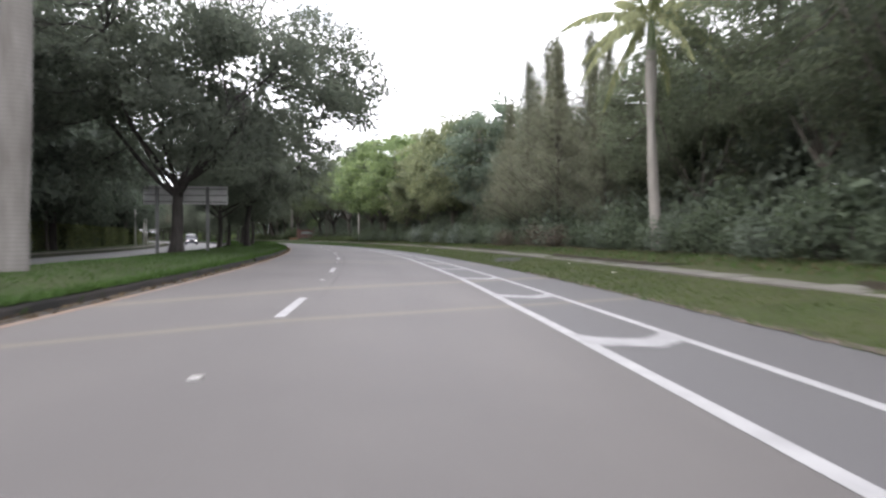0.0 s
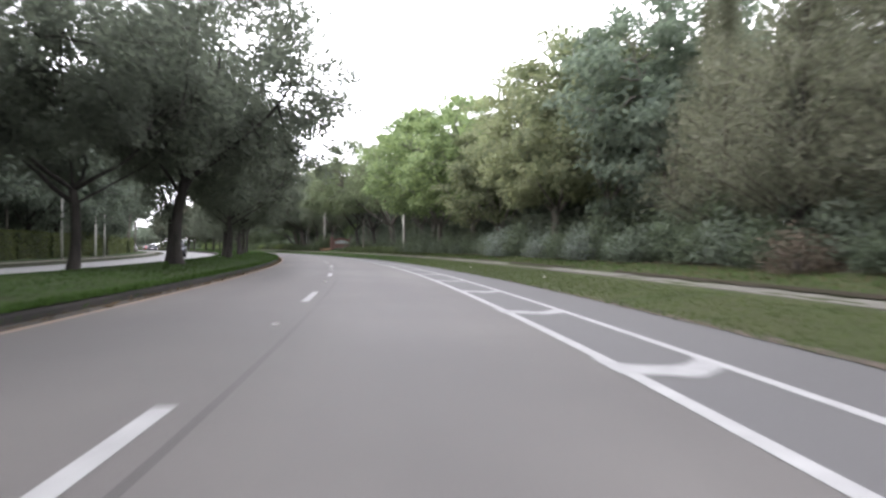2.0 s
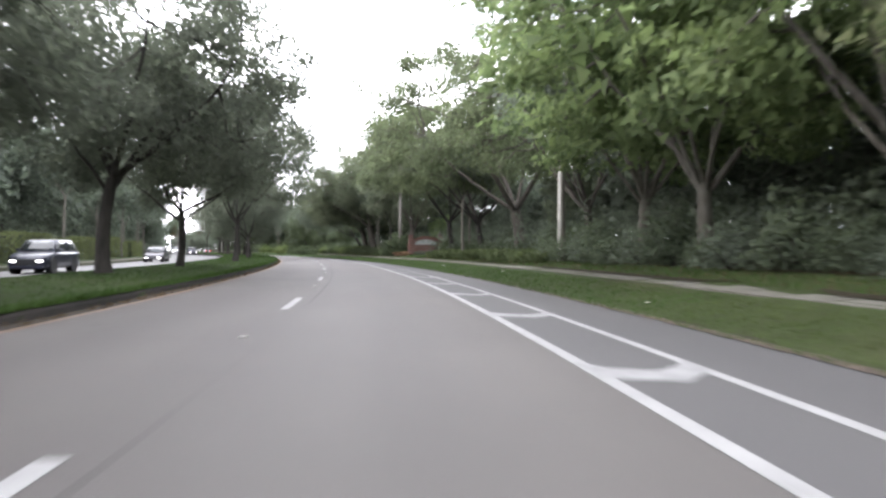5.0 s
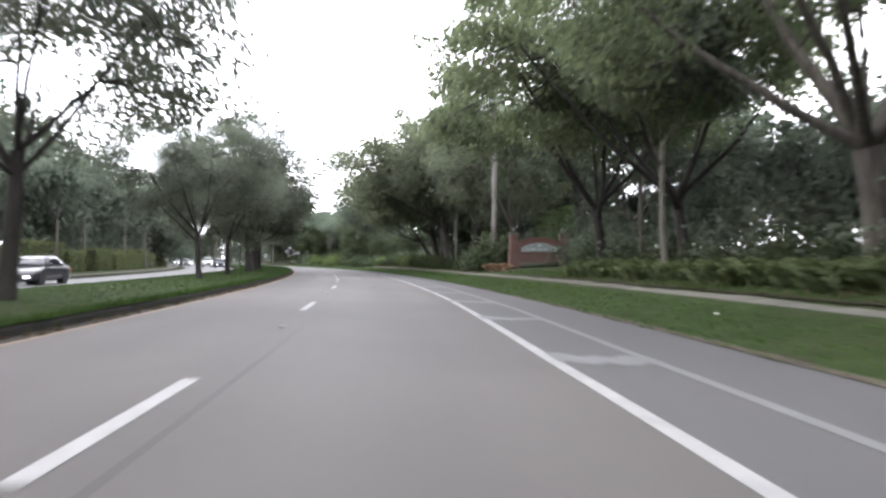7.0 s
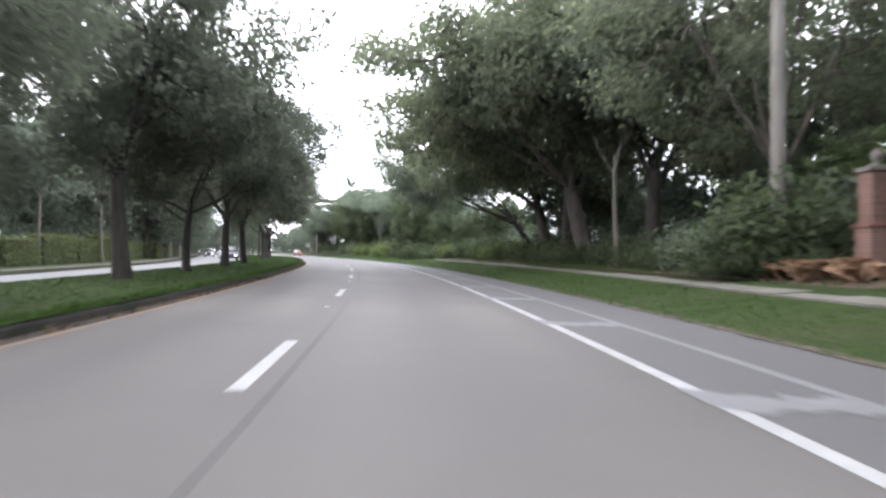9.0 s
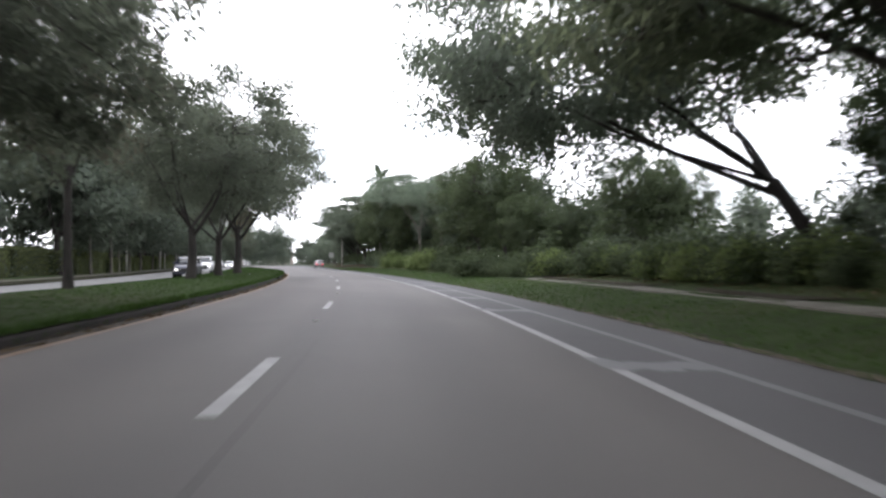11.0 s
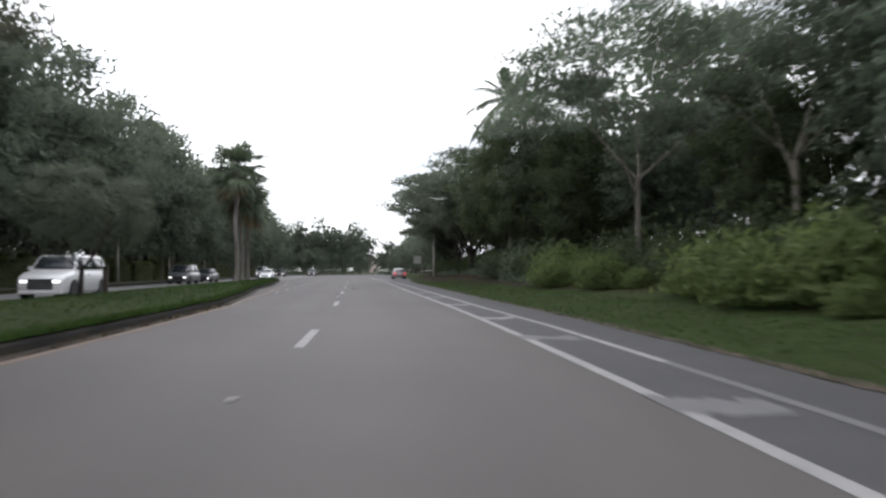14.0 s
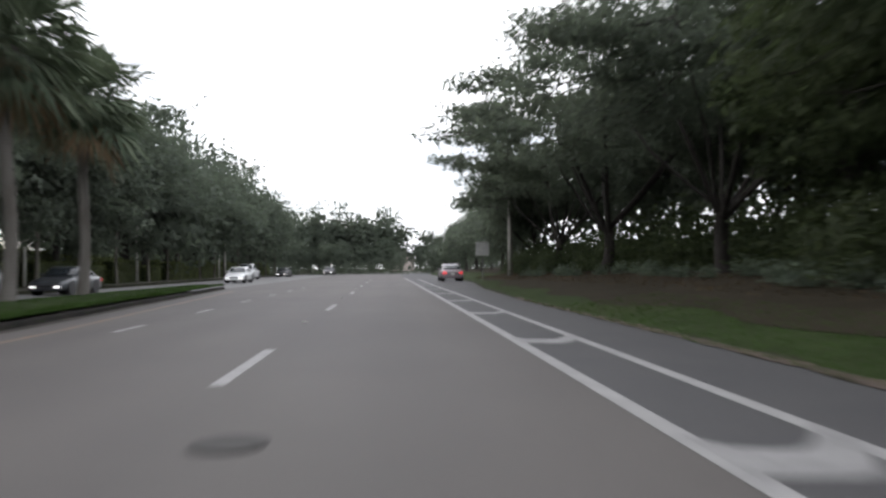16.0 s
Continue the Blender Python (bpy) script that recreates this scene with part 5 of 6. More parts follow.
def panel(quad, lift, n=4):
    """A pane over four corner points, bulged a little, with thickness."""
    bm = bmesh.new()
    a, b, c, d = (Vector(q) for q in quad)
    nrm = (b - a).cross(d - a).normalized()
    grid = [[bm.verts.new(a.lerp(b, i / n).lerp(d.lerp(c, i / n), j / n) + nrm * (lift + 0.02 * sin(pi * i / n) * sin(pi * j / n))) for i in range(n + 1)] for j in range(n + 1)]
    for j in range(n):
        for i in range(n):
            bm.faces.new((grid[j][i], grid[j][i + 1], grid[j + 1][i + 1], grid[j + 1][i])).smooth = True
    ext = bmesh.ops.extrude_face_region(bm, geom=bm.faces[:])
    bmesh.ops.translate(bm, vec=-nrm * 0.02, verts=[g for g in ext["geom"] if isinstance(g, bmesh.types.BMVert)])
    bmesh.ops.recalc_face_normals(bm, faces=bm.faces[:])
    return bm


SHAPES = {
    # length, width, height, belt, bonnet height, and along the length (front is +y): bonnet end, screen top, roof end, rear base
    "sedan": (4.75, 1.82, 1.45, 0.93, 0.80, 0.98, 0.30, -0.95, -1.75, 0.95),
    "suv": (4.75, 1.90, 1.70, 1.08, 1.00, 1.10, 0.50, -1.75, -2.22, 1.06),
    "big_suv": (5.15, 2.02, 1.90, 1.22, 1.14, 1.30, 0.75, -2.25, -2.48, 1.20),
    "van": (4.95, 1.95, 1.75, 1.05, 0.98, 1.45, 0.60, -2.0, -2.36, 1.04),
    "pickup": (5.6, 2.0, 1.86, 1.16, 1.08, 1.45, 0.85, -0.55, -0.75, 1.10),
}


def vehicle(name, shape, col, label, lights="front"):
    L, W, H, belt, bonnet, y_bon, y_top, y_roof, y_rear, tail = SHAPES[shape]
    h, w, sill = L / 2, W / 2, 0.26
    ob = thing(name, label, "car")
    paint = car_paint("paint_" + name, col)
    ys = [-h, -h + 0.12, -h + 0.5, y_rear, y_rear + 0.5, 0.0, y_bon, y_bon + 0.35, h - 0.55, h - 0.16, h]
    tops = [tail - 0.16, tail - 0.04, tail, tail + 0.02 if shape != "pickup" else tail, belt, belt, belt, bonnet + 0.04, bonnet - 0.04, bonnet - 0.12, bonnet - 0.3]
    wid = [0.86, 0.94, 0.985, 1, 1, 1, 1, 1, 0.97, 0.91, 0.80]
    rows = []
    for t, k in zip(tops, wid):
        ww = w * k
        rows.append([(ww * 0.9, sill), (ww * 0.985, sill + 0.1), (ww, sill + 0.42 * (t - sill)), (ww * 0.985, t - 0.14), (ww * 0.93, t - 0.03), (ww * 0.8, t)])
    body = part("body", loft(ys, rows), paint, ob, "painted body shell")
    # cabin: pillars and roof
    fw, rw = w * 0.91, w * 0.74
    screen = shape == "pickup"
    cab = [(y_bon, belt, fw), (y_top + 0.02, H - 0.06, rw * 1.02), (y_top - 0.25, H - 0.01, rw), ((y_top + y_roof) / 2, H, rw), (y_roof + 0.15, H - 0.02, rw), (y_roof, H - 0.07, rw), (y_rear, belt + 0.02, fw)]
    rows = [[(fw if z <= belt + 0.03 else fw * 0.985, belt - 0.08), (fw * 0.97 if z > belt + 0.03 else fw * 0.98, belt - 0.02), ((fw + rw) / 2 if z > belt + 0.03 else fw * 0.96, (belt + z) / 2), (k, z - 0.015), (k * 0.8, z)] for y, z, k in cab]
    part("roof", loft([c[0] for c in cab], rows), paint, ob, "painted roof and pillars")
    zt = H - 0.10
    part("windscreen", panel(((-fw * 0.88, y_bon - 0.03, belt + 0.05), (-rw * 0.9, y_top + 0.06, zt), (rw * 0.9, y_top + 0.06, zt), (fw * 0.88, y_bon - 0.03, belt + 0.05)), 0.03), GLASS, ob, "tinted windscreen")
    part("rear_window", panel(((fw * 0.86, y_rear + 0.03, belt + 0.08), (rw * 0.88, y_roof - 0.03, zt), (-rw * 0.88, y_roof - 0.03, zt), (-fw * 0.86, y_rear + 0.03, belt + 0.08)), 0.03), GLASS, ob, "tinted rear window")
    for sx in (1, -1):
        mid = (y_top + y_roof) / 2
        for y0, y1, t0, t1 in ((y_bon - 0.22, mid + 0.04, y_top - 0.1, mid + 0.04), (mid - 0.04, y_rear + 0.38, mid - 0.04, y_roof + 0.14)):
            q = [(sx * fw * 0.972, y0, belt + 0.05), (sx * fw * 0.972, y1, belt + 0.05), (sx * rw * 1.02, t1, zt), (sx * rw * 1.02, t0, zt)]
            part("side_window", panel(q if sx < 0 else q[::-1], 0.022), GLASS, ob, "tinted side window")
        for y in (h - 0.92, -h + 0.98):
            r = 0.34 if shape in ("sedan", "van") else 0.385
            turn = pose(sx * (w - 0.21), y, r, 0, 90, 0)
            wheel = part("wheel", rod(r, r, -0.11, 0.11, 24), TYRE, ob, "black tyre")
            wheel.matrix_local = turn
            rim = part("rim", rod(r * 0.66, r * 0.6, 0.085, 0.125, 16) if sx > 0 else rod(r * 0.6, r * 0.66, -0.125, -0.085, 16), RIM, wheel, "grey alloy rim")
            arch = part("wheel_arch", rod(r * 1.13, r * 1.13, -0.06, 0.06, 24), BLACK_TRIM, ob, "black wheel arch")
            arch.matrix_local = pose(sx * (w - 0.055), y, r + 0.03, 0, 90, 0)
        lamp = box(sx * w * 0.62 - 0.15, sx * w * 0.62 + 0.15, h - 0.2, h + 0.018, bonnet - 0.42, bonnet - 0.335, 0.025)
        part("headlight", lamp, HEADLIGHT if lights == "front" else RIM, ob, "lit white headlight" if lights == "front" else "clear headlight")
        part("taillight", box(sx * w * 0.72 - 0.17, sx * w * 0.72 + 0.17, -h - 0.015, -h + 0.2, tail - 0.34, tail - 0.16, 0.03), TAILLIGHT, ob, "red taillight")
        part("door_mirror", box(sx * (w + 0.02) - 0.1, sx * (w + 0.02) + 0.1, y_bon - 0.42, y_bon - 0.26, belt + 0.02, belt + 0.17, 0.04), paint, ob, "painted door mirror")
        part("door_handle", box(sx * w * 0.99 - 0.015, sx * w * 0.99 + 0.015, -0.1, 0.1, belt - 0.22, belt - 0.18, 0.006), CHROME, ob, "bright door handle")
    part("grille", box(-w * 0.5, w * 0.5, h - 0.12, h + 0.015, 0.42, bonnet - 0.26, 0.04), BLACK_TRIM, ob, "black grille")
    part("front_bumper", box(-w * 0.84, w * 0.84, h - 0.2, h + 0.03, 0.25, 0.41, 0.06), paint if shape != "pickup" else CHROME, ob, "front bumper")
    part("rear_bumper", box(-w * 0.88, w * 0.88, -h - 0.05, -h + 0.2, 0.3, 0.5, 0.06), paint, ob, "rear bumper")
    part("number_plate", box(-0.15, 0.15, -h - 0.07, -h - 0.04, 0.54, 0.69), PLATE, ob, "plain light plate")
    if shape in ("big_suv",):
        for k in range(5):
            part("grille_bar", box(-w * 0.48, w * 0.48, h + 0.012, h + 0.035, 0.5 + k * 0.085, 0.53 + k * 0.085), CHROME, ob, "bright grille bar")
    if shape == "pickup":
        part("load_bed", box(-w * 0.8, w * 0.8, -h + 0.15, y_rear - 0.1, tail - 0.02, tail + 0.012), BLACK_TRIM, ob, "dark load bed cover")
    return ob


for nm, shape, col, s, u, back, lab in (
        ("dark_suv", "suv", (0.011, 0.013, 0.028), 120.8, -14.3, True, "dark blue sport utility car with lit headlights on the far carriageway"),
        ("dark_sedan", "sedan", (0.020, 0.018, 0.024), 154.9, -15.0, True, "dark sedan with lit headlights on the far carriageway"),
        ("blue_suv", "suv", (0.012, 0.014, 0.034), 248.7, -11.5, True, "dark blue crossover with lit headlights on the far carriageway"),
        ("white_suv", "big_suv", (0.62, 0.62, 0.63), 274.0, -12.1, True, "large white sport utility car with lit headlights on the far carriageway"),
        ("grey_minivan", "van", (0.10, 0.105, 0.11), 308.3, -14.9, True, "grey minivan with lit headlights on the far carriageway"),
        ("silver_sedan", "sedan", (0.05, 0.055, 0.062), 318.5, -14.9, True, "grey sedan passing behind the fan palm"),
        ("white_sedan", "sedan", (0.66, 0.67, 0.68), 346.5, -11.9, True, "white sedan with lit headlights on the far carriageway"),
        ("white_pickup", "pickup", (0.55, 0.56, 0.57), 366.0, -14.9, True, "white pickup truck on the far carriageway"),
        ("far_sedan", "sedan", (0.03, 0.03, 0.035), 392.0, -14.6, True, "dark sedan far off with lit headlights"),
        ("far_coupe", "sedan", (0.04, 0.04, 0.045), 408.0, -9.5, True, "dark sedan far off with lit headlights"),
        ("lead_sedan", "sedan", (0.22, 0.19, 0.205), 340.2, 6.95, False, "silver-pink sedan with red taillights on the shoulder")):
    car = vehicle(nm, shape, col, lab, "front" if back else "rear")
    x, y = lay(s, u)
    z = -0.09 if u < -9 and s < 322 else (-0.09 if u < -9.95 else 0.0)
    car.matrix_world = pose(float(x), float(y), z, 0, 0, heading(s) + (180 if back else 0))

# ---------------------------------------------------------------- the large sign seen from behind
ALUMINIUM = plain("weathered_aluminium", (0.36, 0.36, 0.35), 0.6, 0.2, 0.25, 3.0)
STEEL_POST = plain("galvanised_steel", (0.12, 0.12, 0.12), 0.6, 0.4)
sign = thing("guide_sign", "large grey back of a road sign on steel posts", "road sign", "", place(43.2, -9.1, -0.3, 2))
part("panel", box(-2.08, 2.62, -0.01, 0.02, 3.1, 4.17, 0.008), ALUMINIUM, sign, "aluminium panel")
for z in (3.22, 3.6, 3.98):
    part("stiffener", box(-2.04, 2.58, -0.07, -0.012, z, z + 0.06, 0.005), STEEL_POST, sign, "horizontal stiffening bar")
for x in (-1.3, 1.5):
    part("post", box(x - 0.09, x + 0.09, -0.24, -0.075, -0.25, 4.1, 0.012), STEEL_POST, sign, "galvanised steel post")
    part("base_plate", box(x - 0.2, x + 0.2, -0.36, 0.04, -0.1, 0.04, 0.01), STEEL_POST, sign, "bolted base plate")

# ---------------------------------------------------------------- entrance monument of brick
BRICK = Mat("red_brick", 0.85)
_co = BRICK.coords("Object", (1, 1, 1))
_bt = BRICK.node("ShaderNodeTexBrick", Scale=1.0, Mortar_Size=0.008, Brick_Width=0.215, Row_Height=0.072)
_bt.inputs["Color1"].default_value, _bt.inputs["Color2"].default_value, _bt.inputs["Mortar"].default_value = (0.150, 0.074, 0.058, 1), (0.108, 0.055, 0.046, 1), (0.17, 0.145, 0.125, 1)
_sw = BRICK.node("ShaderNodeMapping")
_sw.inputs["Rotation"].default_value = (radians(-90), 0, 0)
BRICK.link(_co, _sw.inputs["Vector"])
BRICK.link(_sw.outputs["Vector"], _bt.inputs["Vector"])
BRICK.base(BRICK.mix(BRICK.math("MULTIPLY", BRICK.noise(1.6, 5, _co), 0.45), _bt.outputs["Color"], (0.10, 0.045, 0.035)))
BRICK.bump(_bt.outputs["Fac"], -0.4, 0.01)
BRICK = BRICK.m
COPING = plain("brick_coping", (0.125, 0.056, 0.043), 0.8)
PLAQUE = plain("pale_stone_plaque", (0.24, 0.27, 0.26), 0.7, 0, 0.15, 4)
PLAQUE_INK = plain("faded_lettering", (0.40, 0.42, 0.41), 0.7)
FINIAL = plain("cast_stone", (0.10, 0.088, 0.080), 0.85)

mon = thing("brick_monument", "red brick entrance wall with two pillars and an arched plaque", "monument", "", place(167.0, 14.62, 0, -6))
FACE_BRICK = Mat("facing_brick", 0.85)
_info = FACE_BRICK.node("ShaderNodeObjectInfo")
_bc = FACE_BRICK.ramp(_info.outputs["Random"], (0.0, (0.098, 0.050, 0.042)), (0.5, (0.135, 0.068, 0.055)), (1.0, (0.170, 0.086, 0.068)))
_bn = FACE_BRICK.noise(30, 4, FACE_BRICK.coords())
FACE_BRICK.base(FACE_BRICK.mix(FACE_BRICK.math("MULTIPLY", _bn, 0.4), _bc, (0.075, 0.040, 0.032))).bump(_bn, 0.3, 0.006)
BRICK_MESHES = []
for wide in (0.216, 0.101):
    bb = box(-wide / 2, wide / 2, -0.006, 0.006, -0.031, 0.031)
    bme = bpy.data.meshes.new("brick")
    bb.to_mesh(bme)
    bb.free()
    bme.materials.append(FACE_BRICK.m)
    BRICK_MESHES.append(bme)


def face_bricks(owner, x, y, turn, z0, courses):
    """Courses of bricks, set proud of the mortar, on one face of a pillar 0.58 m wide."""
    for c in range(courses):
        z = z0 + 0.0375 + c * 0.0735
        lay_out = [(-0.173, 0), (0.058, 0), (0.231, 1)] if c % 2 == 0 else [(-0.231, 1), (-0.058, 0), (0.173, 0)]
        for off, kind in lay_out:
            br = new("brick", BRICK_MESHES[kind])
            br.parent = owner
            br.matrix_local = pose(x, y, 0, 0, 0, turn) @ pose(off, -0.291, z)


MORTAR = plain("mortar", (0.135, 0.118, 0.105), 0.95)
for x in (-1.85, 1.85):
    pil = part("pillar", box(x - 0.29, x + 0.29, -0.29, 0.29, -0.2, 2.35, 0.01), MORTAR, mon, "square brick pillar")
    for turn in (0, -90):
        face_bricks(pil, x, 0, turn, 1.10, 17)
    part("plinth", box(x - 0.36, x + 0.36, -0.36, 0.36, -0.2, 1.02, 0.015), BRICK, pil, "wider brick base")
    part("band", box(x - 0.40, x + 0.40, -0.40, 0.40, 1.02, 1.10, 0.012), COPING, pil, "projecting brick band")
    part("cap", box(x - 0.35, x + 0.35, -0.35, 0.35, 2.35, 2.46, 0.02), FINIAL, pil, "stone cap")
    urn = bmesh.new()
    prof = [(0.14, 0), (0.17, 0.04), (0.09, 0.1), (0.10, 0.16), (0.19, 0.3), (0.2, 0.4), (0.15, 0.52), (0.06, 0.62), (0.0, 0.66)]
    prev = None
    for r, z in prof:
        ring = [urn.verts.new((x + 0.7 * r * cos(k * pi / 6), 0.7 * r * sin(k * pi / 6), 2.46 + 0.72 * z)) for k in range(12)]
        if prev:
            for k in range(12):
                urn.faces.new((prev[k], prev[(k + 1) % 12], ring[(k + 1) % 12], ring[k])).smooth = True
        prev = ring
    part("finial", urn, FINIAL, pil, "stone pineapple finial")


def arched(x0, x1, y0, y1, z0, rise_at_ends, rise, n=16):
    """A slab with an arched top."""
    bm = bmesh.new()
    fr, bk = [], []
    for lst, y in ((fr, y0), (bk, y1)):
        for k in range(n + 1):
            x = x0 + (x1 - x0) * k / n
            z = rise_at_ends + rise * (1 - (2 * k / n - 1) ** 2)
            lst.append((bm.verts.new((x, y, z0)), bm.verts.new((x, y, z))))
    for a, b in zip(fr, fr[1:]):
        bm.faces.new((a[0], b[0], b[1], a[1]))
    for a, b in zip(bk, bk[1:]):
        bm.faces.new((a[0], a[1], b[1], b[0]))
    for (a, c), (b, d) in (zip(zip(fr, bk), zip(fr[1:], bk[1:]))):
        bm.faces.new((a[1], b[1], d[1], c[1]))
        bm.faces.new((a[0], c[0], d[0], b[0]))
    bm.faces.new((fr[0][0], fr[0][1], bk[0][1], bk[0][0]))
    bm.faces.new((fr[-1][0], bk[-1][0], bk[-1][1], fr[-1][1]))
    bmesh.ops.recalc_face_normals(bm, faces=bm.faces[:])
    return bm


part("wall", arched(-1.55, 1.55, -0.16, 0.16, -0.2, 1.78, 0.33), BRICK, mon, "brick wall with an arched top")
part("lower_wall", box(-1.48, 1.48, -0.28, 0.28, -0.2, 1.0, 0.012), BRICK, mon, "thicker brick base of the wall")
part("ledge", box(-1.44, 1.44, -0.33, 0.33, 1.0, 1.07, 0.012), COPING, mon, "brick ledge")
part("coping", arched(-1.55, 1.55, -0.21, 0.21, 1.80, 1.86, 0.33), COPING, mon, "arched brick coping")
plq = part("plaque", arched(-1.34, 1.34, -0.215, -0.162, 1.13, 1.42, 0.38), PLAQUE, mon, "pale arched plaque")
for k, (x0, x1) in enumerate(((-0.95, -0.72), (-0.66, -0.2), (-0.12, 0.24), (0.32, 0.56), (0.62, 0.98))):
    part("lettering_bar", box(x0, x1, -0.228, -0.217, 1.26, 1.37, 0.004), PLAQUE_INK, plq, "unreadable raised lettering")
part("emblem", box(-0.13, 0.13, -0.232, -0.217, 1.50, 1.70, 0.02), PLAQUE_INK, plq, "small raised emblem")
MULCH = plain("bark_mulch", (0.060, 0.034, 0.024), 0.95, 0, 0.4, 10, 0.8)
bed = strip("mulch_bed", np.arange(163.5, 176.1, 0.5), [lambda s: 10.75 + 0.5 * np.clip((165.5 - s) / 2, 0, 1), 11.4, 12.2, 13.6], MULCH, "bark mulch in front of the brick wall", 0.012, None, "mulch")

lawn = strip("entrance_lawn", np.arange(155.0, 165.6, 0.5), [12.3, 13.4, 14.2, 15.6], TURF, "mown lawn rising to the brick wall", 0.012, None, "grass")

# ---------------------------------------------------------------- small roadside things
POLE = plain("pale_pole", (0.42, 0.41, 0.38), 0.7)
for k, (s, hgt) in enumerate(((94.0, 5.0), (106.0, 4.7), (110.5, 5.6), (273.0, 4.8), (302.0, 5.1), (307.5, 4.8), (325.5, 4.5), (345.0, 5.1), (375.5, 4.7), (379.0, 4.8))):
    post = thing("pale_post", "slim pale concrete post beside the far path", "pole", "pale posts by the far path", place(s, -20.45))
    part("shaft", rod(0.11, 0.085, -0.1, hgt, 12), POLE, post, "tapered pale shaft")
    part("footing", rod(0.2, 0.17, -0.1, 0.12, 12), WALK_CONCRETE, post, "round concrete footing")
    part("post_cap", rod(0.1, 0.06, hgt, hgt + 0.07, 12), BLACK_TRIM, post, "dark cap")
SIGN_BACK = plain("sign_metal", (0.42, 0.42, 0.41), 0.5, 0.3)
small = thing("small_sign", "square grey sign on a thin post by the verge", "road sign", "", place(337.5, 9.35, 0, 0))
part("panel", box(-0.55, 0.55, -0.02, 0.0, 1.95, 3.05, 0.01), SIGN_BACK, small, "square light grey panel")
part("post", box(-0.035, 0.035, 0.0, 0.06, -0.1, 2.85, 0.008), STEEL_POST, small, "thin steel post")
for s, u, hgt in ((118.7, 12.5, 5.6), (338.2, 11.7, 6.2)):
    pole = thing("utility_pole", "plain pale concrete pole beside the sidewalk", "pole", "pale poles", place(s, u))
    part("shaft", rod(0.15, 0.11, -0.1, hgt, 14), POLE, pole, "tapered pale shaft")
    part("pole_cap", rod(0.13, 0.05, hgt, hgt + 0.08, 14), STEEL_POST, pole, "small metal cap")
marker = thing("marker_post", "short dark wooden post on the median", "post", "", place(268.5, -8.6))
part("shaft", box(-0.08, 0.08, -0.08, 0.08, -0.1, 0.95, 0.02), plain("dark_timber", (0.045, 0.035, 0.028), 0.9), marker, "weathered timber shaft")
part("post_cap", box(-0.1, 0.1, -0.1, 0.1, 0.95, 1.0, 0.015), BLACK_TRIM, marker, "flat dark cap")

REFLECTOR = plain("reflector_plastic", (0.26, 0.25, 0.23), 0.5)
for i, end in enumerate(DASH_ENDS):
    if 0 <= end <= 320:
        s = end + 5.0
        rp = thing("road_reflector", "worn pale reflective stud between lane dashes", "road stud", "road studs", place(s, -0.1, 0.0))
        part("stud_body", box(-0.05, 0.05, -0.045, 0.045, 0.0, 0.022, 0.01), REFLECTOR, rp, "worn plastic body")
        part("lens", box(-0.04, 0.04, -0.05, -0.045, 0.006, 0.018), SIGN_BACK, rp, "reflecting face")

IRON = plain("cast_iron", (0.040, 0.038, 0.036), 0.7, 0.5)
for s, u in ((285.2, 0.65),):
    mh = thing("manhole_cover", "dark round iron manhole cover in the lane", "manhole cover", "manhole covers", place(s, u, 0.004))
    part("ring", rod(0.26, 0.255, -0.04, 0.006, 28), IRON, mh, "iron ring")
    part("lid", rod(0.225, 0.22, 0.006, 0.014, 28), IRON, mh, "iron lid")
scrap = bmesh.new()
bmesh.ops.create_grid(scrap, x_segments=4, y_segments=3, size=0.1)
for v in scrap.verts:
    v.co.z = 0.012 + 0.02 * abs(sin(v.co.x * 30)) + 0.01 * cos(v.co.y * 40)
    v.co.y *= 0.6
scrap_ob = part("litter", scrap, plain("brown_card", (0.10, 0.072, 0.05), 0.9))
tagged(scrap_ob, "flattened brown scrap lying in the lane", "litter", "litter on the roadside")
scrap_ob.matrix_world = place(147.2, 1.56, 0.0, 20)
OPENING_SHADE = plain("opening_shade_black", (0.008, 0.008, 0.008), 0.95)
for s in (33.0, 232.0):
    inlet = thing("storm_drain", "dark storm drain opening in the median kerb", "drain", "storm drains", place(s, float(kerb_u(s)) - 0.1, 0))
    inlet.matrix_world = place(s, float(kerb_u(s)) + 0.05, 0)
    inlet.matrix_world.translation.z = float(tilt(s)) * 1.35
    # no real hollow: a solid block, its near-black colour giving the opening's shade
    part("throat", box(-0.30, 0.034, -2.1, 2.1, 0.012, 0.125), OPENING_SHADE, inlet, "black block standing for the shade in the opening under the slab")
    part("slab", box(-0.95, 0.05, -2.4, 2.4, 0.125, 0.185, 0.015), KERB_CONCRETE, inlet, "stained concrete slab over the opening")

LITTER = plain("pale_litter", (0.55, 0.54, 0.50), 0.8)
for i, (s, u) in enumerate(((20.5, 8.4), (26.5, 8.9), (97.0, 7.6), (58.5, 8.1), (116.0, 8.6), (131.0, 8.3), (234.0, -5.6), (92.5, -8.2), (72.0, 7.9))):
    bm = bmesh.new()
    bmesh.ops.create_icosphere(bm, subdivisions=1, radius=0.055)
    r5 = random.Random(i)
    for v in bm.verts:
        v.co = Vector((v.co.x * r5.uniform(0.9, 1.8), v.co.y * r5.uniform(0.6, 1.3), v.co.z * r5.uniform(0.2, 0.5)))
    lt = tagged(part("litter", bm, LITTER), "crumpled pale scrap lying in the grass", "litter", "scraps in the grass")
    lt.matrix_world = place(s, u, 0.05, 50 * i)

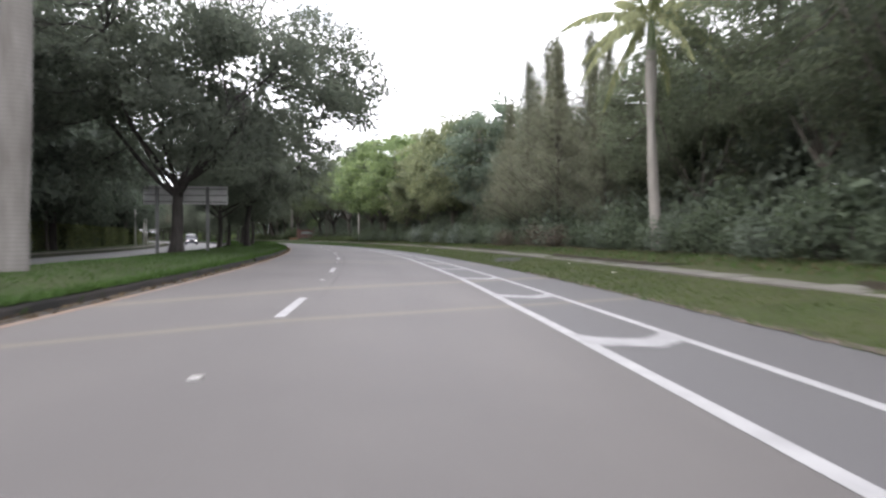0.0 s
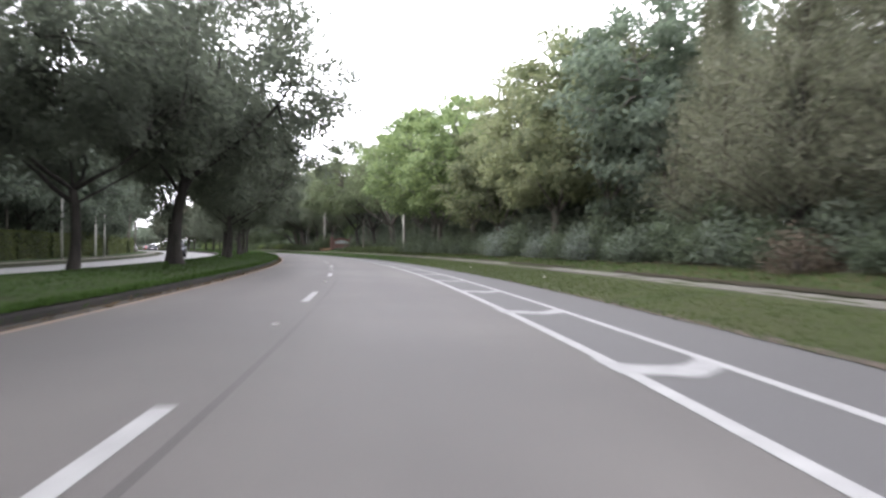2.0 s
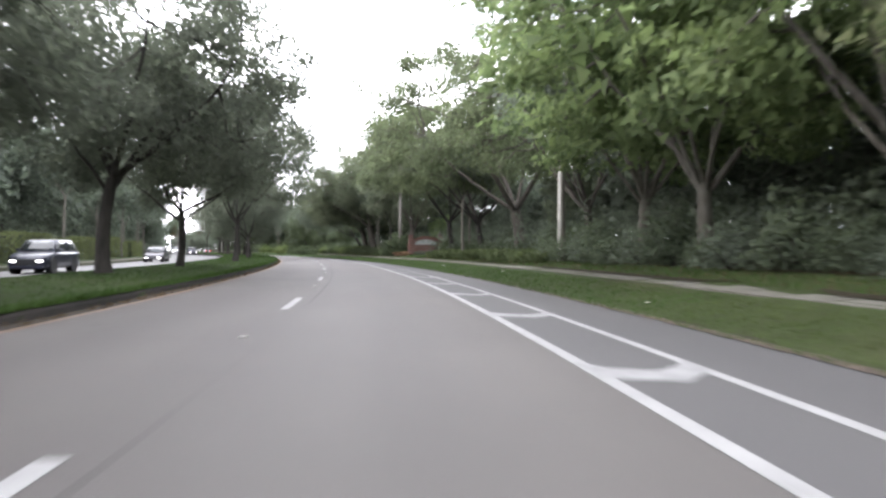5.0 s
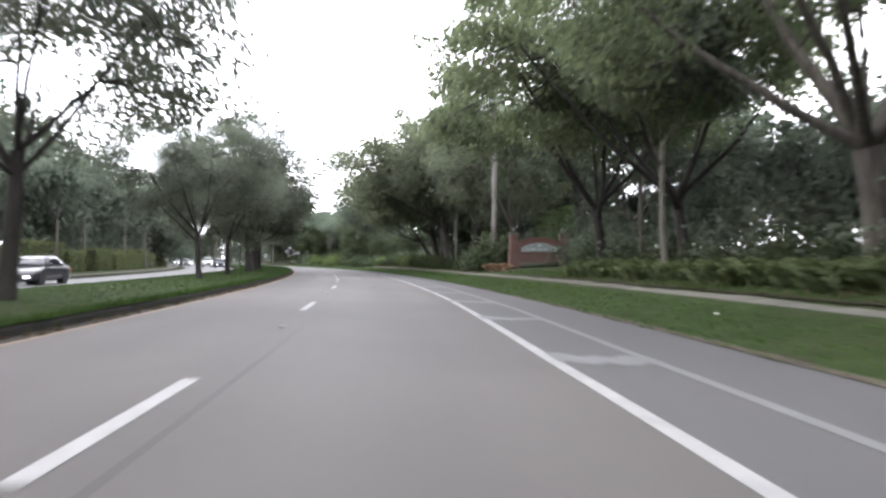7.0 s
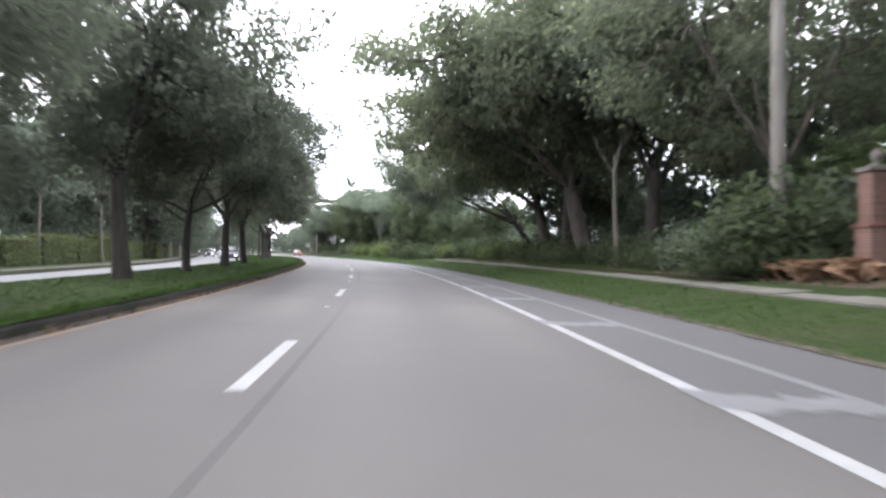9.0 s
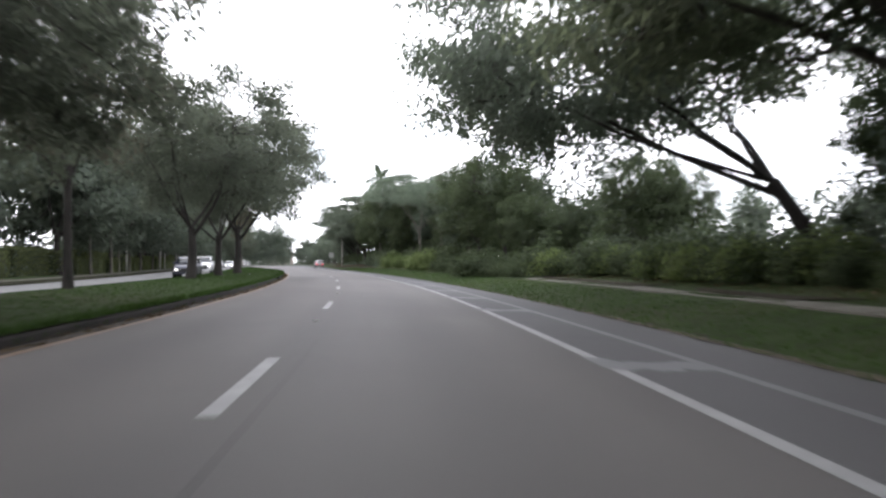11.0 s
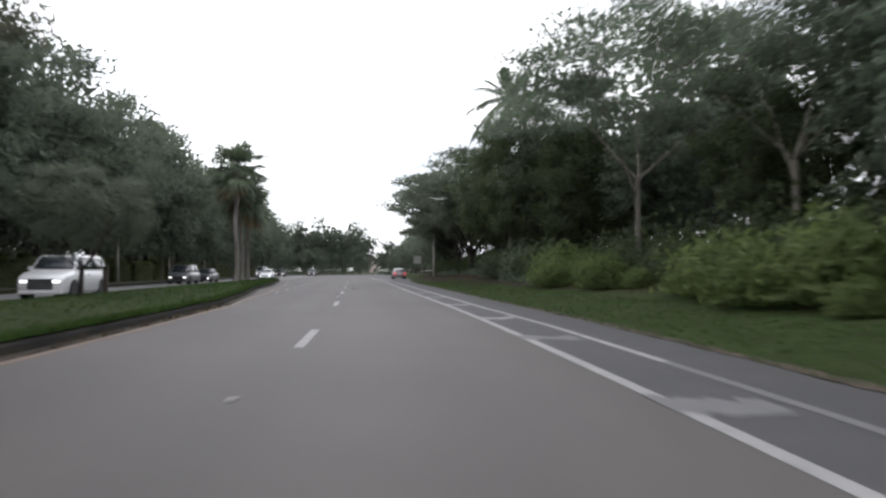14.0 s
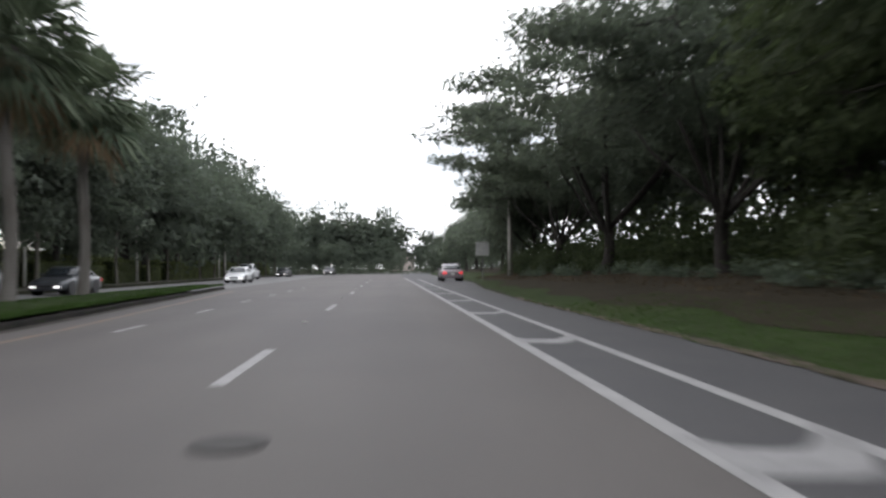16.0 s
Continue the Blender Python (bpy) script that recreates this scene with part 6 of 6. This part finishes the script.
# ---------------------------------------------------------------- far house at the end of the road
HOUSE_WALL = plain("pink_stucco", (0.42, 0.36, 0.33), 0.9)
ROOF_TILE = plain("grey_roof_tiles", (0.10, 0.09, 0.085), 0.9)
house = thing("house", "far pale two-storey house with a hipped grey roof", "house")
hx, hy = lay(380, 6.0)
house.matrix_world = pose(float(hx) - sin(radians(37)) * 150, float(hy) + cos(radians(37)) * 150, -0.5, 0, 0, 37)
part("wall", box(-5, 5, -4, 4, 0, 6.0, 0.03), HOUSE_WALL, house, "pale stucco walls")
hip = bmesh.new()
q = [hip.verts.new(c) for c in ((-5.6, -4.6, 6.0), (5.6, -4.6, 6.0), (5.6, 4.6, 6.0), (-5.6, 4.6, 6.0), (-2, 0, 8.2), (2, 0, 8.2))]
for f in ((0, 1, 5, 4), (1, 2, 5), (2, 3, 4, 5), (3, 0, 4), (3, 2, 1, 0)):
    hip.faces.new([q[i] for i in f])
part("roof", hip, ROOF_TILE, house, "hipped grey roof")
for x in (-3.2, 0.0, 3.2):
    for z in (1.0, 3.9):
        win = part("window", box(x - 0.6, x + 0.6, -4.06, -4.0, z, z + 1.3, 0.02), SIGN_BACK, house, "white window surround")
        part("pane", box(x - 0.5, x + 0.5, -4.075, -4.062, z + 0.1, z + 1.2), GLASS, win, "dark pane")

# ---------------------------------------------------------------- sidewalk slabs
slab_me = bpy.data.meshes.new("slab")
sb = box(-0.5, 0.5, -0.742, 0.742, -0.08, 0.02, 0.012)
sb.to_mesh(slab_me)
sb.free()
slab_me.materials.append(WALK_CONCRETE)
sidewalk = tagged(new("sidewalk"), "pale weathered concrete sidewalk, partly overgrown", "sidewalk", "", "structure")
r6 = random.Random(9)
for k, s in enumerate(np.arange(-9.0, 222.0, 1.5)):
    u = float(np.interp(s, [-10, 60, 120, 150, 165, 222], [9.75, 9.95, 10.1, 10.1, 9.85, 9.95]))
    slab = new("slab", slab_me)
    slab.parent = sidewalk
    slope = math.degrees(math.atan(0.06))
    slab.matrix_world = place(s, u, 0.0 + r6.uniform(-0.012, 0.006)) @ pose(0, 0, 0, r6.uniform(-0.4, 0.4), -slope, r6.uniform(-0.5, 0.5))
# turf and soil creeping over the old slabs from both sides
for s0, s1, bare in ((-6, 13, 0.0), (20.5, 34, 0.1), (42, 58, 0.22), (62, 73, 0.0), (76, 81, 0.16), (84, 96, 0.22), (99, 117, 0.2), (119, 157, 0.44), (169, 197, 0.42), (199, 206, 0.05), (207.5, 221.6, 0.05)):
    sv = np.arange(s0, s1, 0.5)
    wob = np.array([0.16 * noise.noise((float(s) * 0.8, 3.0, 0)) for s in sv])
    ends = np.clip(np.minimum(sv - s0, s1 - sv) / 1.5, 0.02, 1)
    mid = np.interp(sv, [-10, 60, 120, 165, 222], [9.75, 9.95, 10.1, 9.85, 9.95])
    for side, mat, lab in ((-1, TURF, "turf creeping over the near edge of the sidewalk"), (1, SOIL, "soil and leaves washed over the far edge of the sidewalk")):
        inner, outer = mid + side * (bare * 1.0 + wob * 0.5 + 0.62 * (1 - ends)), mid + side * 0.92
        rim = (outer, (inner + outer) / 2, inner) if side < 0 else (inner, (inner + outer) / 2, outer)
        sunk = [0.0 if r is not outer else -0.06 for r in rim]
        strip("overgrown_edge", sv, [lambda s, r=r: r for r in rim], mat, lab, 0.034, [lambda s, r=r, d=d: height(s, r) + d for r, d in zip(rim, sunk)], "grass" if side < 0 else "soil")


patch_s = np.linspace(32.2, 36.6, 15)
lens = np.sin(np.linspace(0.03, pi - 0.03, 15))
strip("bare_patch", patch_s, [lambda s: 8.3 - 0.75 * lens + 0.06 * np.sin(s * 5), lambda s: 8.3 + 0 * s, lambda s: 8.3 + 0.62 * lens], concrete_material("trodden_dirt", (0.050, 0.050, 0.046), (0.030, 0.030, 0.024)), "bare grey patch worn into the verge", 0.02, None, "soil")
LITTER_LEAF = leaf_material("fallen_leaves", (0.045, 0.032, 0.019), (0.128, 0.094, 0.056), 0.1, 0.9)
rng_l = np.random.default_rng(77)
for s0, s1, u0, u1, n in ((-6, 120, 10.6, 13.5, 5000), (120, 153, 10.6, 12.0, 900), (176, 224, 10.6, 12.0, 1500), (224, 346, 9.7, 13.0, 7000), (4, 264, -3.61, -3.30, 5200)):
    ls, lu = rng_l.uniform(s0, s1, n), rng_l.uniform(u0, u1, n)
    lx, ly = lay(ls, lu)
    spots = np.stack([lx, ly, height(ls, lu) + (0.045 if u0 > 0 else 0.02)], 1)
    lv, lf = leaf_cards(rng_l, spots, 1, np.array((0.0, 0.0, 0.012)), 0.095, 0.05, 0.0)
    tagged(new("fallen_leaves", mesh_of("fallen_leaves", lv, lf, LITTER_LEAF)), "scattered brown fallen leaves on soil and grass", "leaf litter", "", "stuff")


# ---------------------------------------------------------------- grass blades
def blades(name, label, s0, s1, u0, u1, per_m2, tall, seed, leaf=None):
    rng = np.random.default_rng(seed)
    n = int((s1 - s0) * abs(float(u1(np.array([150.0]))[0] - u0(np.array([150.0]))[0])) * per_m2)
    s = rng.uniform(s0, s1, n)
    a, b = u0(s), u1(s)
    u = a + (b - a) * rng.uniform(0, 1, n)
    x, y = lay(s, u)
    z = height(s, u) - 0.01 + np.where(u < 0, 0.025, 0.0)
    ang = rng.uniform(0, 2 * pi, n)
    t = tall * rng.uniform(0.5, 1.4, n)
    w = 0.014 + 0.012 * rng.uniform(0, 1, n)
    lean = t * 0.6
    c, d = np.cos(ang), np.sin(ang)
    e = rng.uniform(0, 2 * pi, n)
    v = np.stack([np.stack([x - c * w, y - d * w, z], 1), np.stack([x + c * w, y + d * w, z], 1), np.stack([x + np.cos(e) * lean, y + np.sin(e) * lean, z + t], 1)], 1)
    me = mesh_of(name, v.reshape(-1, 3), np.arange(n * 3).reshape(-1, 3), leaf or GRASS_LEAF)
    return tagged(new(name, me), label, "grass", "", "stuff")


# ragged fringe of dirt and grass where the verge meets the shoulder
FRINGE = plain("reddish_edge_dirt", (0.062, 0.046, 0.034), 0.95, 0, 0.5, 9.0, 0.6)
fringe_s = np.arange(-4, 306, 0.22)
ragged = np.array([noise.noise((float(s) * 1.7, 9.0, 0)) + 0.6 * noise.noise((float(s) * 5.1, 2.0, 0)) for s in fringe_s])
strip("edge_dirt", fringe_s, [lambda s: edge_u(s) - np.clip(0.05 + 0.11 * ragged, -0.03, 0.2), lambda s: edge_u(s) + 0.02, lambda s: edge_u(s) + 0.14 + 0.08 * ragged[::-1]], FRINGE, "ragged fringe of reddish dirt along the asphalt's edge", 0.012, None, "soil")
blades("edge_grass", "grass creeping over the asphalt's edge", -4, 304, lambda s: edge_u(s) - 0.05 - 0.05 * np.sin(s * 2.3) * np.sin(s * 0.61), lambda s: edge_u(s) + 0.08, 170, 0.07, 8)
blades("dry_verge_grass", "short half-dry grass blades on the verge", -4, 96, lambda s: edge_u(s) + 0.02, lambda s: np.full(len(s), 9.15), 85, 0.06, 5, DRY_GRASS)
blades("verge_grass", "short mown grass blades on the verge", 96, 300, lambda s: edge_u(s) + 0.02, lambda s: np.full(len(s), 9.15), 85, 0.06, 1)
blades("bank_grass", "longer grass behind the sidewalk", -4, 200, lambda s: np.full(len(s), 10.55), lambda s: np.full(len(s), 12.3), 40, 0.11, 2)
blades("median_grass", "short mown grass blades on the median", 4, 322, lambda s: kerb_u(s) - 0.04, lambda s: np.full(len(s), -9.6), 48, 0.05, 3)
blades("kerb_grass", "grass growing over the median kerb", 4, 322, lambda s: kerb_u(s) - 0.24, lambda s: kerb_u(s) + 0.01, 420, 0.115, 4)
